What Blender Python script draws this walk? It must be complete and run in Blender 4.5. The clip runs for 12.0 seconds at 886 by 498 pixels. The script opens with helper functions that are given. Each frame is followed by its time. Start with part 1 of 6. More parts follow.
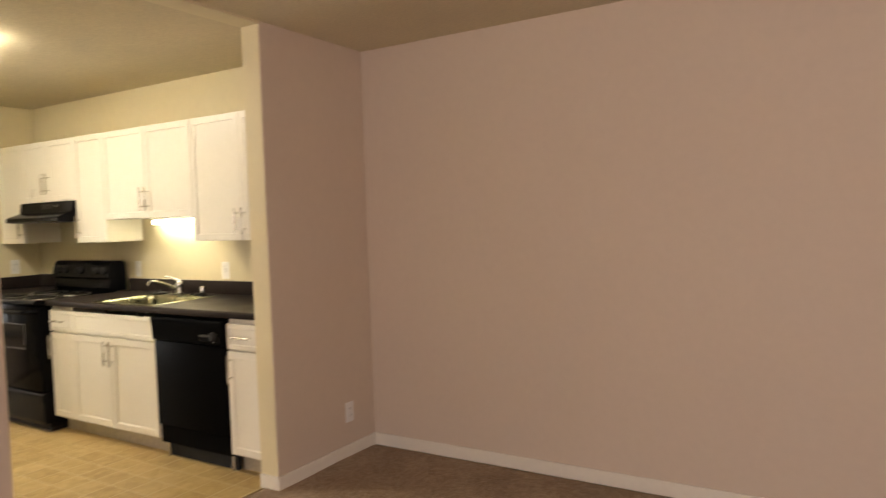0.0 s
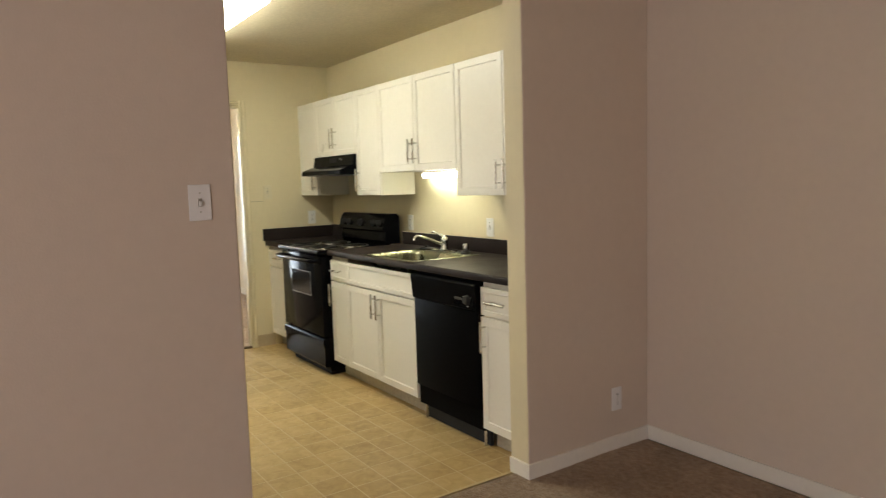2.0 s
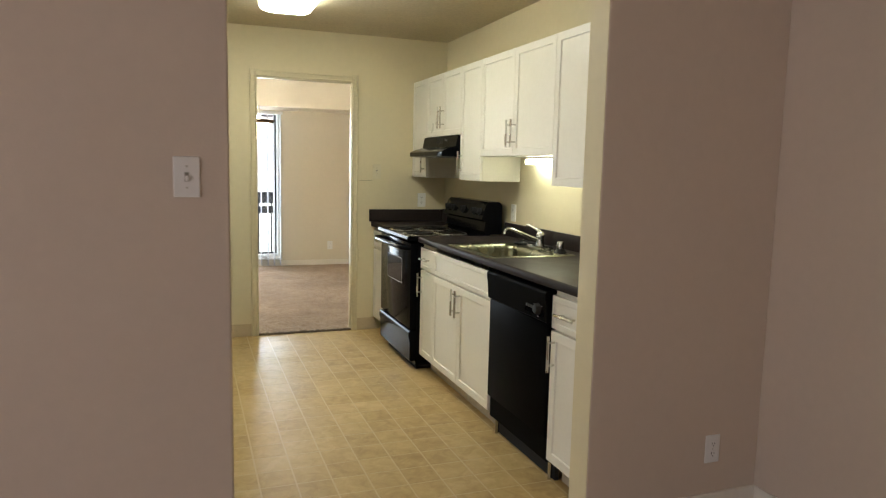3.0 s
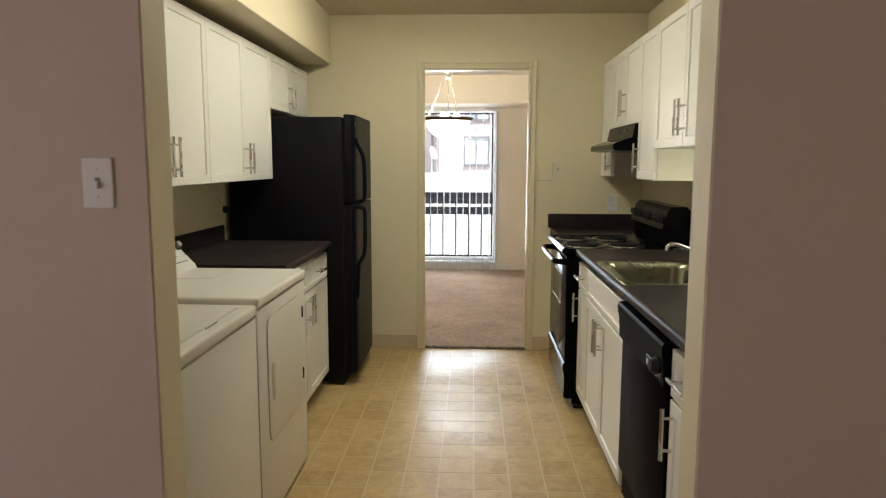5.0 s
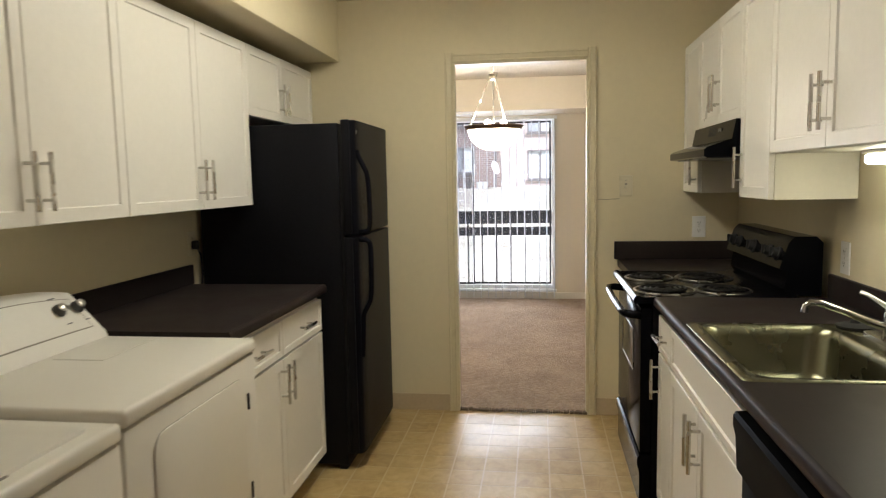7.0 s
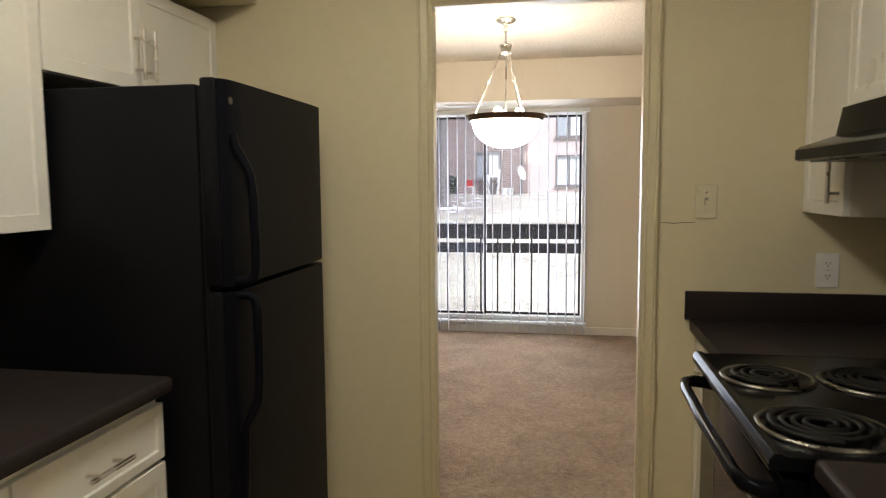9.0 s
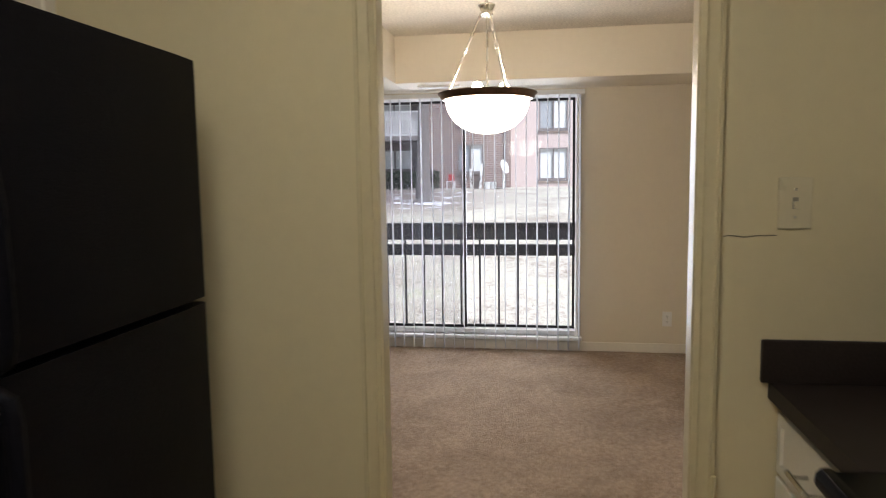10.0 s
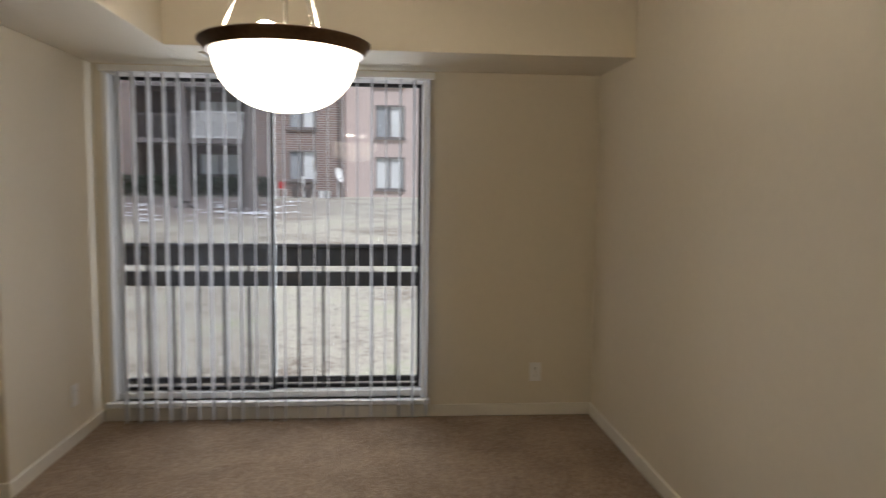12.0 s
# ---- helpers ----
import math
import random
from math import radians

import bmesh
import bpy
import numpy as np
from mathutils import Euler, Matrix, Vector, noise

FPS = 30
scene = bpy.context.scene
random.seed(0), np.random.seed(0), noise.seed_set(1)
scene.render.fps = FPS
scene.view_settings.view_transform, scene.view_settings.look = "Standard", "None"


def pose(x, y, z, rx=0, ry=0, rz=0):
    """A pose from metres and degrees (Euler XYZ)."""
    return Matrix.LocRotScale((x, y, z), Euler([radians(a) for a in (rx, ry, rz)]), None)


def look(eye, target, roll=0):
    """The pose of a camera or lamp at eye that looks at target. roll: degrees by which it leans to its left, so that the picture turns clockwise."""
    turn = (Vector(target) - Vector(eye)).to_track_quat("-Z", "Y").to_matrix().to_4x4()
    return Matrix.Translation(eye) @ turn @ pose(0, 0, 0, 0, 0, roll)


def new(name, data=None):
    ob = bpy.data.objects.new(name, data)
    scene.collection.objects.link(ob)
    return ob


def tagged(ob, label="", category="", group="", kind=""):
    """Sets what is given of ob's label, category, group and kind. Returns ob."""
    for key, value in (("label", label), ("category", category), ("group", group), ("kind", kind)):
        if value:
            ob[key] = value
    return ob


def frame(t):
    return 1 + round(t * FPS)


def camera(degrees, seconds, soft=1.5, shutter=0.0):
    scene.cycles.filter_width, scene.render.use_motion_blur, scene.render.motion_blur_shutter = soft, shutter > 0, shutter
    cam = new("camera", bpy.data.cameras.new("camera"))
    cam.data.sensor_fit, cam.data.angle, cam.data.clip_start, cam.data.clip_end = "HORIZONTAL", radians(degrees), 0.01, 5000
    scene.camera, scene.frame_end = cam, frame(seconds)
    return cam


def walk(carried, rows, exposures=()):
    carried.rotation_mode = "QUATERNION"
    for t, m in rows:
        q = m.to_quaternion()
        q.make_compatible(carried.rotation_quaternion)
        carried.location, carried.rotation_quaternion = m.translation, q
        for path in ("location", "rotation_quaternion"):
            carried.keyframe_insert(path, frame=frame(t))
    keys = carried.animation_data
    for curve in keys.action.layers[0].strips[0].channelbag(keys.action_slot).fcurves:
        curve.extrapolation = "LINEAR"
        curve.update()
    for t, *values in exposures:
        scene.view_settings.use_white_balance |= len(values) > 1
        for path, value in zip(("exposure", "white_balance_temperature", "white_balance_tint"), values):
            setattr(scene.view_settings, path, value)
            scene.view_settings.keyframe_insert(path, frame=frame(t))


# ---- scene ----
cam = camera(66.0, 12.0, soft=1.15, shutter=0.4)
PATH = [
    (0, (-0.169, 0.523, 1.389), (-1.211, 2.227, 1.295), -1.9),
    (0.5, (-0.177, 0.553, 1.394), (-1.458, 2.079, 1.228), -1.8),
    (1, (-0.246, 0.646, 1.383), (-1.643, 2.059, 1.162), -1.8),
    (1.5, (-0.377, 0.804, 1.392), (-1.898, 2.086, 1.185), -0.8),
    (2, (-0.454, 1.029, 1.371), (-2.1, 2.147, 1.175), -1.7),
    (2.5, (-0.522, 1.347, 1.396), (-2.321, 2.189, 1.165), 0.9),
    (3, (-0.636, 1.632, 1.37), (-2.496, 2.329, 1.133), 1.3),
    (3.5, (-0.752, 1.944, 1.378), (-2.667, 2.48, 1.174), -0.1),
    (3.7, (-0.772, 2.077, 1.365), (-2.729, 2.45, 1.194), -0.3),
    (5.3, (-1.329, 2.543, 1.382), (-3.307, 2.391, 1.128), -0.3),
    (5.5, (-1.42, 2.58, 1.387), (-3.395, 2.371, 1.144), -0.6),
    (6, (-1.647, 2.641, 1.395), (-3.607, 2.316, 1.161), 0.0),
    (6.5, (-1.924, 2.61, 1.4), (-3.882, 2.274, 1.171), 0.1),
    (7, (-2.212, 2.621, 1.383), (-4.181, 2.339, 1.178), -1.1),
    (7.2, (-2.358, 2.617, 1.372), (-4.33, 2.353, 1.171), -1.3),
    (8.8, (-3.52, 2.638, 1.392), (-5.485, 2.313, 1.208), -0.6),
    (9, (-3.667, 2.63, 1.391), (-5.625, 2.27, 1.201), -0.4),
    (9.5, (-4.079, 2.582, 1.394), (-6.038, 2.227, 1.196), -0.5),
    (10, (-4.51, 2.556, 1.392), (-6.475, 2.244, 1.185), -0.8),
    (10.5, (-4.933, 2.519, 1.38), (-6.901, 2.224, 1.18), -0.8),
    (11, (-5.288, 2.512, 1.381), (-7.274, 2.352, 1.206), -1.9),
    (11.5, (-5.63, 2.563, 1.38), (-7.618, 2.429, 1.208), -1.6),
    (12, (-5.904, 2.54, 1.396), (-7.889, 2.704, 1.216), 0.7),
]
EXPOSURES = [(0, 1.95, 7350, 17), (0.5, 1.92, 7100, 14), (1, 1.88, 6800, 12.5), (1.5, 1.84, 6600, 11), (2, 1.7, 6400, 9), (2.5, 1.58, 6200, 8), (3.5, 1.42, 6150, 8.5), (5.5, 1.2, 6250, 13.5), (7, 1.13, 6300, 15.5),
             (9, 0.9, 6400, 16.5), (9.5, 0.76, 6350, 16.5), (10.5, 0.36, 6400, 17.5), (11, 0.12, 6450, 17), (11.5, 0.04, 6300, 15), (12, -0.14, 6550, 14.5)]
walk(cam, [(t, look(eye, target, roll)) for t, eye, target, roll in PATH], EXPOSURES)

# ---- light ----
world = bpy.data.worlds.new("sky")
scene.world = world
world.use_nodes = True
wn = world.node_tree.nodes
sky = wn.new("ShaderNodeTexSky")
sky.sky_type, sky.sun_disc = "NISHITA", False
sky.sun_elevation, sky.sun_rotation = radians(38), radians(300)
sky.dust_density, sky.air_density = 4.0, 1.2
wn["Background"].inputs["Strength"].default_value = 0.13
world.node_tree.links.new(sky.outputs[0], wn["Background"].inputs[0])

sun = new("sun", bpy.data.lights.new("sun", "SUN"))
sun.data.energy, sun.data.angle, sun.data.color = 4.1, radians(20), (0.94, 0.955, 1.0)
sun.matrix_world = look((0, 0, 20), (-8, -6, 6))

CEILING_LIGHT, UNDER_LIGHT, PENDANT_LIGHT, BULB_LIGHT = 6.4, 5.6, 7.0, 120.0


def window_light(name, place, target, w, h, watts, colour=(0.86, 0.93, 1.0)):
    """The sky's light, let in at a window's opening."""
    ob = new(name, bpy.data.lights.new(name, "AREA"))
    ob.data.shape, ob.data.size, ob.data.size_y, ob.data.energy, ob.data.color = "RECTANGLE", w, h, watts, colour
    ob.matrix_world = look(place, target)
    return ob


# unseen window: this lamp is placed and tinted to suit the living walls
window_light("unseen_living_window_light", (0.7, -2.25, 1.2), (0.7, 0, 1.2), 2.3, 1.7, 20.5, (1.0, 0.90, 0.93))
window_light("dining_window_light", (-10.08, 1.98, 1.07), (0, 1.98, 1.07), 1.4, 1.7, 35)
window_light("den_window_light", (-10.08, -1.05, 1.07), (0, -1.05, 1.07), 1.5, 1.7, 5.0)

# ---- materials ----


def node(nt, kind, **settings):
    n = nt.nodes.new(kind)
    for key, value in settings.items():
        n.inputs[key].default_value = value
    return n


def coords(nt, scale=(1, 1, 1), obj=False):
    """World-size coordinates: meshes are built in metres."""
    tc = nt.nodes.new("ShaderNodeTexCoord" if obj else "ShaderNodeNewGeometry")
    mp = nt.nodes.new("ShaderNodeMapping")
    mp.inputs["Scale"].default_value = scale
    nt.links.new(tc.outputs["Object" if obj else "Position"], mp.inputs[0])
    return mp.outputs[0]


def ramp(nt, source, stops):
    r = nt.nodes.new("ShaderNodeValToRGB")
    el = r.color_ramp.elements
    while len(el) < len(stops):
        el.new(0.5)
    for e, (p, c) in zip(el, stops):
        e.position, e.color = p, (*c, 1) if len(c) == 3 else c
    nt.links.new(source, r.inputs[0])
    return r.outputs[0]


def shade(c, k):
    return tuple(min(1, v * k) for v in c)


def material(name, colour, rough=0.5, metal=0.0, spread=0.08, big=1.2, small=60, bump=0.0, bump_scale=200, bump_detail=3,
             rough_spread=0.08, coat=0.0, random_spread=0.0, stretch=(1, 1, 1), spec=0.5):
    """A surface with colour variation at two scales, uneven gloss and fine relief."""
    mat = bpy.data.materials.new(name)
    mat.use_nodes = True
    nt = mat.node_tree
    p = nt.nodes["Principled BSDF"]
    at = coords(nt, stretch)
    n1 = node(nt, "ShaderNodeTexNoise", Scale=big, Detail=4.0, Roughness=0.6)
    n2 = node(nt, "ShaderNodeTexNoise", Scale=small, Detail=3.0, Roughness=0.6)
    for n in (n1, n2):
        nt.links.new(at, n.inputs["Vector"])
    mix = node(nt, "ShaderNodeMath")
    mix.operation = "ADD"
    nt.links.new(n1.outputs[0], mix.inputs[0])
    nt.links.new(n2.outputs[0], mix.inputs[1])
    half = node(nt, "ShaderNodeMath")
    half.operation = "MULTIPLY"
    half.inputs[1].default_value = 0.5
    nt.links.new(mix.outputs[0], half.inputs[0])
    value = half.outputs[0]
    if random_spread:
        info = nt.nodes.new("ShaderNodeObjectInfo")
        m = node(nt, "ShaderNodeMath")
        m.operation = "MULTIPLY_ADD"
        m.inputs[1].default_value, m.inputs[2].default_value = random_spread, -random_spread / 2
        nt.links.new(info.outputs["Random"], m.inputs[0])
        a = node(nt, "ShaderNodeMath")
        nt.links.new(value, a.inputs[0])
        nt.links.new(m.outputs[0], a.inputs[1])
        value = a.outputs[0]
    col = ramp(nt, value, [(0.3, shade(colour, 1 - spread)), (0.7, shade(colour, 1 + spread))])
    nt.links.new(col, p.inputs["Base Color"])
    r = ramp(nt, n1.outputs[0], [(0.3, (max(0.02, rough - rough_spread),) * 3), (0.7, (min(1, rough + rough_spread),) * 3)])
    nt.links.new(r, p.inputs["Roughness"])
    p.inputs["Metallic"].default_value = metal
    p.inputs["Coat Weight"].default_value = coat
    p.inputs["Specular IOR Level"].default_value = spec
    if bump:
        n3 = node(nt, "ShaderNodeTexNoise", Scale=bump_scale, Detail=float(bump_detail), Roughness=0.55)
        nt.links.new(at, n3.inputs["Vector"])
        b = node(nt, "ShaderNodeBump", Strength=bump, Distance=0.004)
        nt.links.new(n3.outputs[0], b.inputs["Height"])
        nt.links.new(b.outputs[0], p.inputs["Normal"])
    return mat


def glowing(name, colour, strength, edge=0.0):
    mat = bpy.data.materials.new(name)
    mat.use_nodes = True
    p = mat.node_tree.nodes["Principled BSDF"]
    p.inputs["Base Color"].default_value = (0.85, 0.85, 0.82, 1)
    p.inputs["Roughness"].default_value = 0.35
    p.inputs["Emission Color"].default_value = (*colour, 1)
    p.inputs["Emission Strength"].default_value = strength
    return mat


def pane_glass(name, tint=(0.97, 0.985, 0.98)):
    mat = bpy.data.materials.new(name)
    mat.use_nodes = True
    nt = mat.node_tree
    nt.nodes.remove(nt.nodes["Principled BSDF"])
    clear = node(nt, "ShaderNodeBsdfTransparent", Color=(*tint, 1))
    gloss = node(nt, "ShaderNodeBsdfGlossy", Roughness=0.01)
    fres = node(nt, "ShaderNodeFresnel", IOR=1.32)
    mix = nt.nodes.new("ShaderNodeMixShader")
    nt.links.new(fres.outputs[0], mix.inputs[0])
    nt.links.new(clear.outputs[0], mix.inputs[1])
    nt.links.new(gloss.outputs[0], mix.inputs[2])
    nt.links.new(mix.outputs[0], nt.nodes["Material Output"].inputs[0])
    return mat


def sheer(name, colour, through_share, translucent=False):
    """A thin sheet that lets part of the light through: insect screen or blind vane."""
    mat = bpy.data.materials.new(name)
    mat.use_nodes = True
    nt = mat.node_tree
    nt.nodes.remove(nt.nodes["Principled BSDF"])
    a = node(nt, "ShaderNodeBsdfTranslucent" if translucent else "ShaderNodeBsdfTransparent")
    a.inputs[0].default_value = (*colour, 1) if translucent else (1, 1, 1, 1)
    d = node(nt, "ShaderNodeBsdfDiffuse", Color=(*colour, 1))
    mix = nt.nodes.new("ShaderNodeMixShader")
    mix.inputs[0].default_value = 1 - through_share
    nt.links.new(a.outputs[0], mix.inputs[1])
    nt.links.new(d.outputs[0], mix.inputs[2])
    nt.links.new(mix.outputs[0], nt.nodes["Material Output"].inputs[0])
    return mat


def tile_material():
    """Printed vinyl: marbled tan, each square a little different."""
    mat = bpy.data.materials.new("vinyl_tile")
    mat.use_nodes = True
    nt = mat.node_tree
    p = nt.nodes["Principled BSDF"]
    at = coords(nt)
    n1 = node(nt, "ShaderNodeTexNoise", Scale=14.0, Detail=5.0, Roughness=0.65, Distortion=0.8)
    n2 = node(nt, "ShaderNodeTexNoise", Scale=1.6, Detail=3.0)
    info = nt.nodes.new("ShaderNodeObjectInfo")
    for n in (n1, n2):
        nt.links.new(at, n.inputs["Vector"])
    a = node(nt, "ShaderNodeMath")
    a.operation = "MULTIPLY_ADD"
    a.inputs[1].default_value = 0.22
    nt.links.new(info.outputs["Random"], a.inputs[0])
    nt.links.new(n1.outputs[0], a.inputs[2])
    col = ramp(nt, a.outputs[0], [(0.34, (0.36, 0.24, 0.095)), (0.60, (0.475, 0.335, 0.145)), (0.90, (0.58, 0.43, 0.205))])
    nt.links.new(col, p.inputs["Base Color"])
    r = ramp(nt, n2.outputs[0], [(0.3, (0.31,) * 3), (0.7, (0.56,) * 3)])
    nt.links.new(r, p.inputs["Roughness"])
    n3 = node(nt, "ShaderNodeTexNoise", Scale=9.0, Detail=3.0)
    nt.links.new(at, n3.inputs["Vector"])
    b = node(nt, "ShaderNodeBump", Strength=0.24, Distance=0.01)
    nt.links.new(n3.outputs[0], b.inputs["Height"])
    nt.links.new(b.outputs[0], p.inputs["Normal"])
    return mat


def carpet_material():
    """Cut pile: tufts in several browns, brushed in broad patches."""
    mat = bpy.data.materials.new("carpet")
    mat.use_nodes = True
    nt = mat.node_tree
    p = nt.nodes["Principled BSDF"]
    at = coords(nt)
    tuft = node(nt, "ShaderNodeTexVoronoi", Scale=140.0)
    fine = node(nt, "ShaderNodeTexNoise", Scale=38.0, Detail=6.0, Roughness=0.8)
    broad = node(nt, "ShaderNodeTexNoise", Scale=2.2, Detail=4.0, Roughness=0.6, Distortion=1.0)
    for n in (tuft, fine, broad):
        nt.links.new(at, n.inputs["Vector"])
    m1 = node(nt, "ShaderNodeMath")
    m1.operation = "MULTIPLY_ADD"
    m1.inputs[1].default_value = 0.52
    nt.links.new(broad.outputs[0], m1.inputs[0])
    nt.links.new(fine.outputs[0], m1.inputs[2])
    col = ramp(nt, m1.outputs[0], [(0.44, (0.17, 0.10, 0.056)), (0.72, (0.37, 0.26, 0.172)), (1.0, (0.60, 0.455, 0.325))])
    nt.links.new(col, p.inputs["Base Color"])
    p.inputs["Roughness"].default_value = 0.95
    p.inputs["Specular IOR Level"].default_value = 0.1
    p.inputs["Sheen Weight"].default_value = 0.25
    add = node(nt, "ShaderNodeMath")
    nt.links.new(fine.outputs[0], add.inputs[0])
    nt.links.new(tuft.outputs[0], add.inputs[1])
    b = node(nt, "ShaderNodeBump", Strength=0.9, Distance=0.012)
    nt.links.new(add.outputs[0], b.inputs["Height"])
    nt.links.new(b.outputs[0], p.inputs["Normal"])
    return mat


def brick_material(name, c1, c2, mortar):
    mat = bpy.data.materials.new(name)
    mat.use_nodes = True
    nt = mat.node_tree
    p = nt.nodes["Principled BSDF"]
    geo = nt.nodes.new("ShaderNodeNewGeometry")
    sep = nt.nodes.new("ShaderNodeSeparateXYZ")
    com = nt.nodes.new("ShaderNodeCombineXYZ")
    nt.links.new(geo.outputs["Position"], sep.inputs[0])
    add = node(nt, "ShaderNodeMath")
    nt.links.new(sep.outputs[0], add.inputs[0])
    nt.links.new(sep.outputs[1], add.inputs[1])
    nt.links.new(add.outputs[0], com.inputs[0])
    nt.links.new(sep.outputs[2], com.inputs[1])
    br = nt.nodes.new("ShaderNodeTexBrick")
    br.inputs["Color1"].default_value, br.inputs["Color2"].default_value, br.inputs["Mortar"].default_value = (*c1, 1), (*c2, 1), (*mortar, 1)
    br.inputs["Scale"].default_value = 1.0
    br.inputs["Brick Width"].default_value, br.inputs["Row Height"].default_value, br.inputs["Mortar Size"].default_value = 0.3, 0.11, 0.018
    nt.links.new(com.outputs[0], br.inputs["Vector"])
    no = node(nt, "ShaderNodeTexNoise", Scale=0.6, Detail=4.0)
    nt.links.new(geo.outputs["Position"], no.inputs["Vector"])
    mx = nt.nodes.new("ShaderNodeMixRGB")
    mx.blend_type = "MULTIPLY"
    mx.inputs[0].default_value = 0.5
    nt.links.new(br.outputs[0], mx.inputs[1])
    nt.links.new(no.outputs[0], mx.inputs[2])
    nt.links.new(mx.outputs[0], p.inputs["Base Color"])
    p.inputs["Roughness"].default_value = 0.9
    b = node(nt, "ShaderNodeBump", Strength=0.5, Distance=0.01)
    nt.links.new(br.outputs["Fac"], b.inputs["Height"])
    b.invert = True
    nt.links.new(b.outputs[0], p.inputs["Normal"])
    return mat


def grass_material():
    mat = bpy.data.materials.new("winter_grass")
    mat.use_nodes = True
    nt = mat.node_tree
    p = nt.nodes["Principled BSDF"]
    at = coords(nt)
    n1 = node(nt, "ShaderNodeTexNoise", Scale=0.55, Detail=8.0, Roughness=0.72)
    n2 = node(nt, "ShaderNodeTexNoise", Scale=9.0, Detail=6.0, Roughness=0.8)
    for n in (n1, n2):
        nt.links.new(at, n.inputs["Vector"])
    a = node(nt, "ShaderNodeMath")
    nt.links.new(n1.outputs[0], a.inputs[0])
    nt.links.new(n2.outputs[0], a.inputs[1])
    h = node(nt, "ShaderNodeMath")
    h.operation = "MULTIPLY"
    h.inputs[1].default_value = 0.5
    nt.links.new(a.outputs[0], h.inputs[0])
    col = ramp(nt, h.outputs[0], [(0.40, (0.23, 0.19, 0.155)), (0.47, (0.43, 0.40, 0.345)), (0.53, (0.56, 0.54, 0.47)), (0.585, (0.48, 0.495, 0.375)), (0.645, (0.31, 0.35, 0.21))])
    # brown leaf litter under the trees
    near = nt.nodes.new("ShaderNodeVectorMath")
    near.operation = "DISTANCE"
    near.inputs[1].default_value = (-33.0, -6.5, 0.3)
    nt.links.new(nt.nodes["Mapping"].outputs[0], near.inputs[0])
    edge = node(nt, "ShaderNodeMath")
    edge.operation = "MULTIPLY_ADD"
    edge.inputs[1].default_value = 7.0
    nt.links.new(n2.outputs[0], edge.inputs[0])
    nt.links.new(near.outputs["Value"], edge.inputs[2])
    far = node(nt, "ShaderNodeMath")
    far.operation = "MULTIPLY"
    far.inputs[1].default_value = 0.05
    nt.links.new(edge.outputs[0], far.inputs[0])
    share = ramp(nt, far.outputs[0], [(0.38, (1, 1, 1)), (0.62, (0, 0, 0))])
    mx = nt.nodes.new("ShaderNodeMixRGB")
    nt.links.new(share, mx.inputs[0])
    nt.links.new(col, mx.inputs[1])
    mx.inputs[2].default_value = (0.27, 0.225, 0.205, 1)
    nt.links.new(mx.outputs[0], p.inputs["Base Color"])
    p.inputs["Roughness"].default_value = 0.95
    b = node(nt, "ShaderNodeBump", Strength=0.6, Distance=0.05)
    nt.links.new(n2.outputs[0], b.inputs["Height"])
    nt.links.new(b.outputs[0], p.inputs["Normal"])
    return mat


M_WALL = material("wall_paint", (0.72, 0.64, 0.445), 0.62, spread=0.03, big=0.8, small=25, bump=0.12, bump_scale=130)
M_LIVING = material("living_paint", (0.67, 0.565, 0.47), 0.66, spread=0.03, big=0.8, small=25, bump=0.12, bump_scale=130)
M_DINING = material("dining_paint", (0.735, 0.67, 0.55), 0.66, spread=0.025, big=0.8, small=25, bump=0.1, bump_scale=130)
# one ceiling paint: the kitchen lamp's yellow is put into the first colour
M_CEIL = material("lamp_tinted_popcorn", (0.62, 0.545, 0.39), 0.95, spread=0.15, big=1.0, small=60, bump=0.75, bump_scale=55, bump_detail=5)
M_CEIL_DINING = material("untinted_popcorn", (0.61, 0.56, 0.47), 0.95, spread=0.3, big=1.0, small=60, bump=1.0, bump_scale=55, bump_detail=5)
M_TRIM = material("trim_paint", (0.83, 0.79, 0.71), 0.4, spread=0.04, big=2, small=40, bump=0.05)
M_CASE = material("casing_paint", (0.66, 0.585, 0.40), 0.38, spread=0.05, big=2.5, small=40, bump=0.06, bump_scale=60)
M_COVE = material("vinyl_cove_base", (0.56, 0.45, 0.30), 0.45, spread=0.08, big=3, small=50)
M_CAB = material("cabinet_paint", (0.80, 0.775, 0.715), 0.35, spread=0.03, big=2.5, small=50, bump=0.04, bump_scale=90)
M_CABIN = material("cabinet_side", (0.74, 0.71, 0.62), 0.42, spread=0.03, big=2.5, small=50)
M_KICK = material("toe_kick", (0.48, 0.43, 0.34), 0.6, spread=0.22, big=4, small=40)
M_STEEL = material("brushed_nickel", (0.60, 0.58, 0.53), 0.27, metal=1.0, spread=0.06, big=8, small=200)
M_SINK = material("stainless_sink", (0.22, 0.22, 0.15), 0.27, metal=1.0, spread=0.05, big=5, small=150, rough_spread=0.02)
M_CHROME = material("chrome", (0.52, 0.52, 0.50), 0.16, metal=1.0, spread=0.03, rough_spread=0.04)
M_COUNTER = material("dark_laminate", (0.030, 0.0235, 0.0225), 0.36, spread=0.3, big=3, small=160, bump=0.06, bump_scale=350, rough_spread=0.06, spec=0.055)
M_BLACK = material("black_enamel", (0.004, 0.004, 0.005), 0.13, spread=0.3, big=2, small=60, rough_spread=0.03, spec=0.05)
M_DISHWASHER = material("satin_black", (0.0042, 0.0042, 0.0045), 0.4, spread=0.3, big=2, small=60, rough_spread=0.03, spec=0.01)
M_CARPET_EDGE = material("frayed_carpet_backing", (0.13, 0.09, 0.05), 0.9, spread=0.4, big=8, small=120)
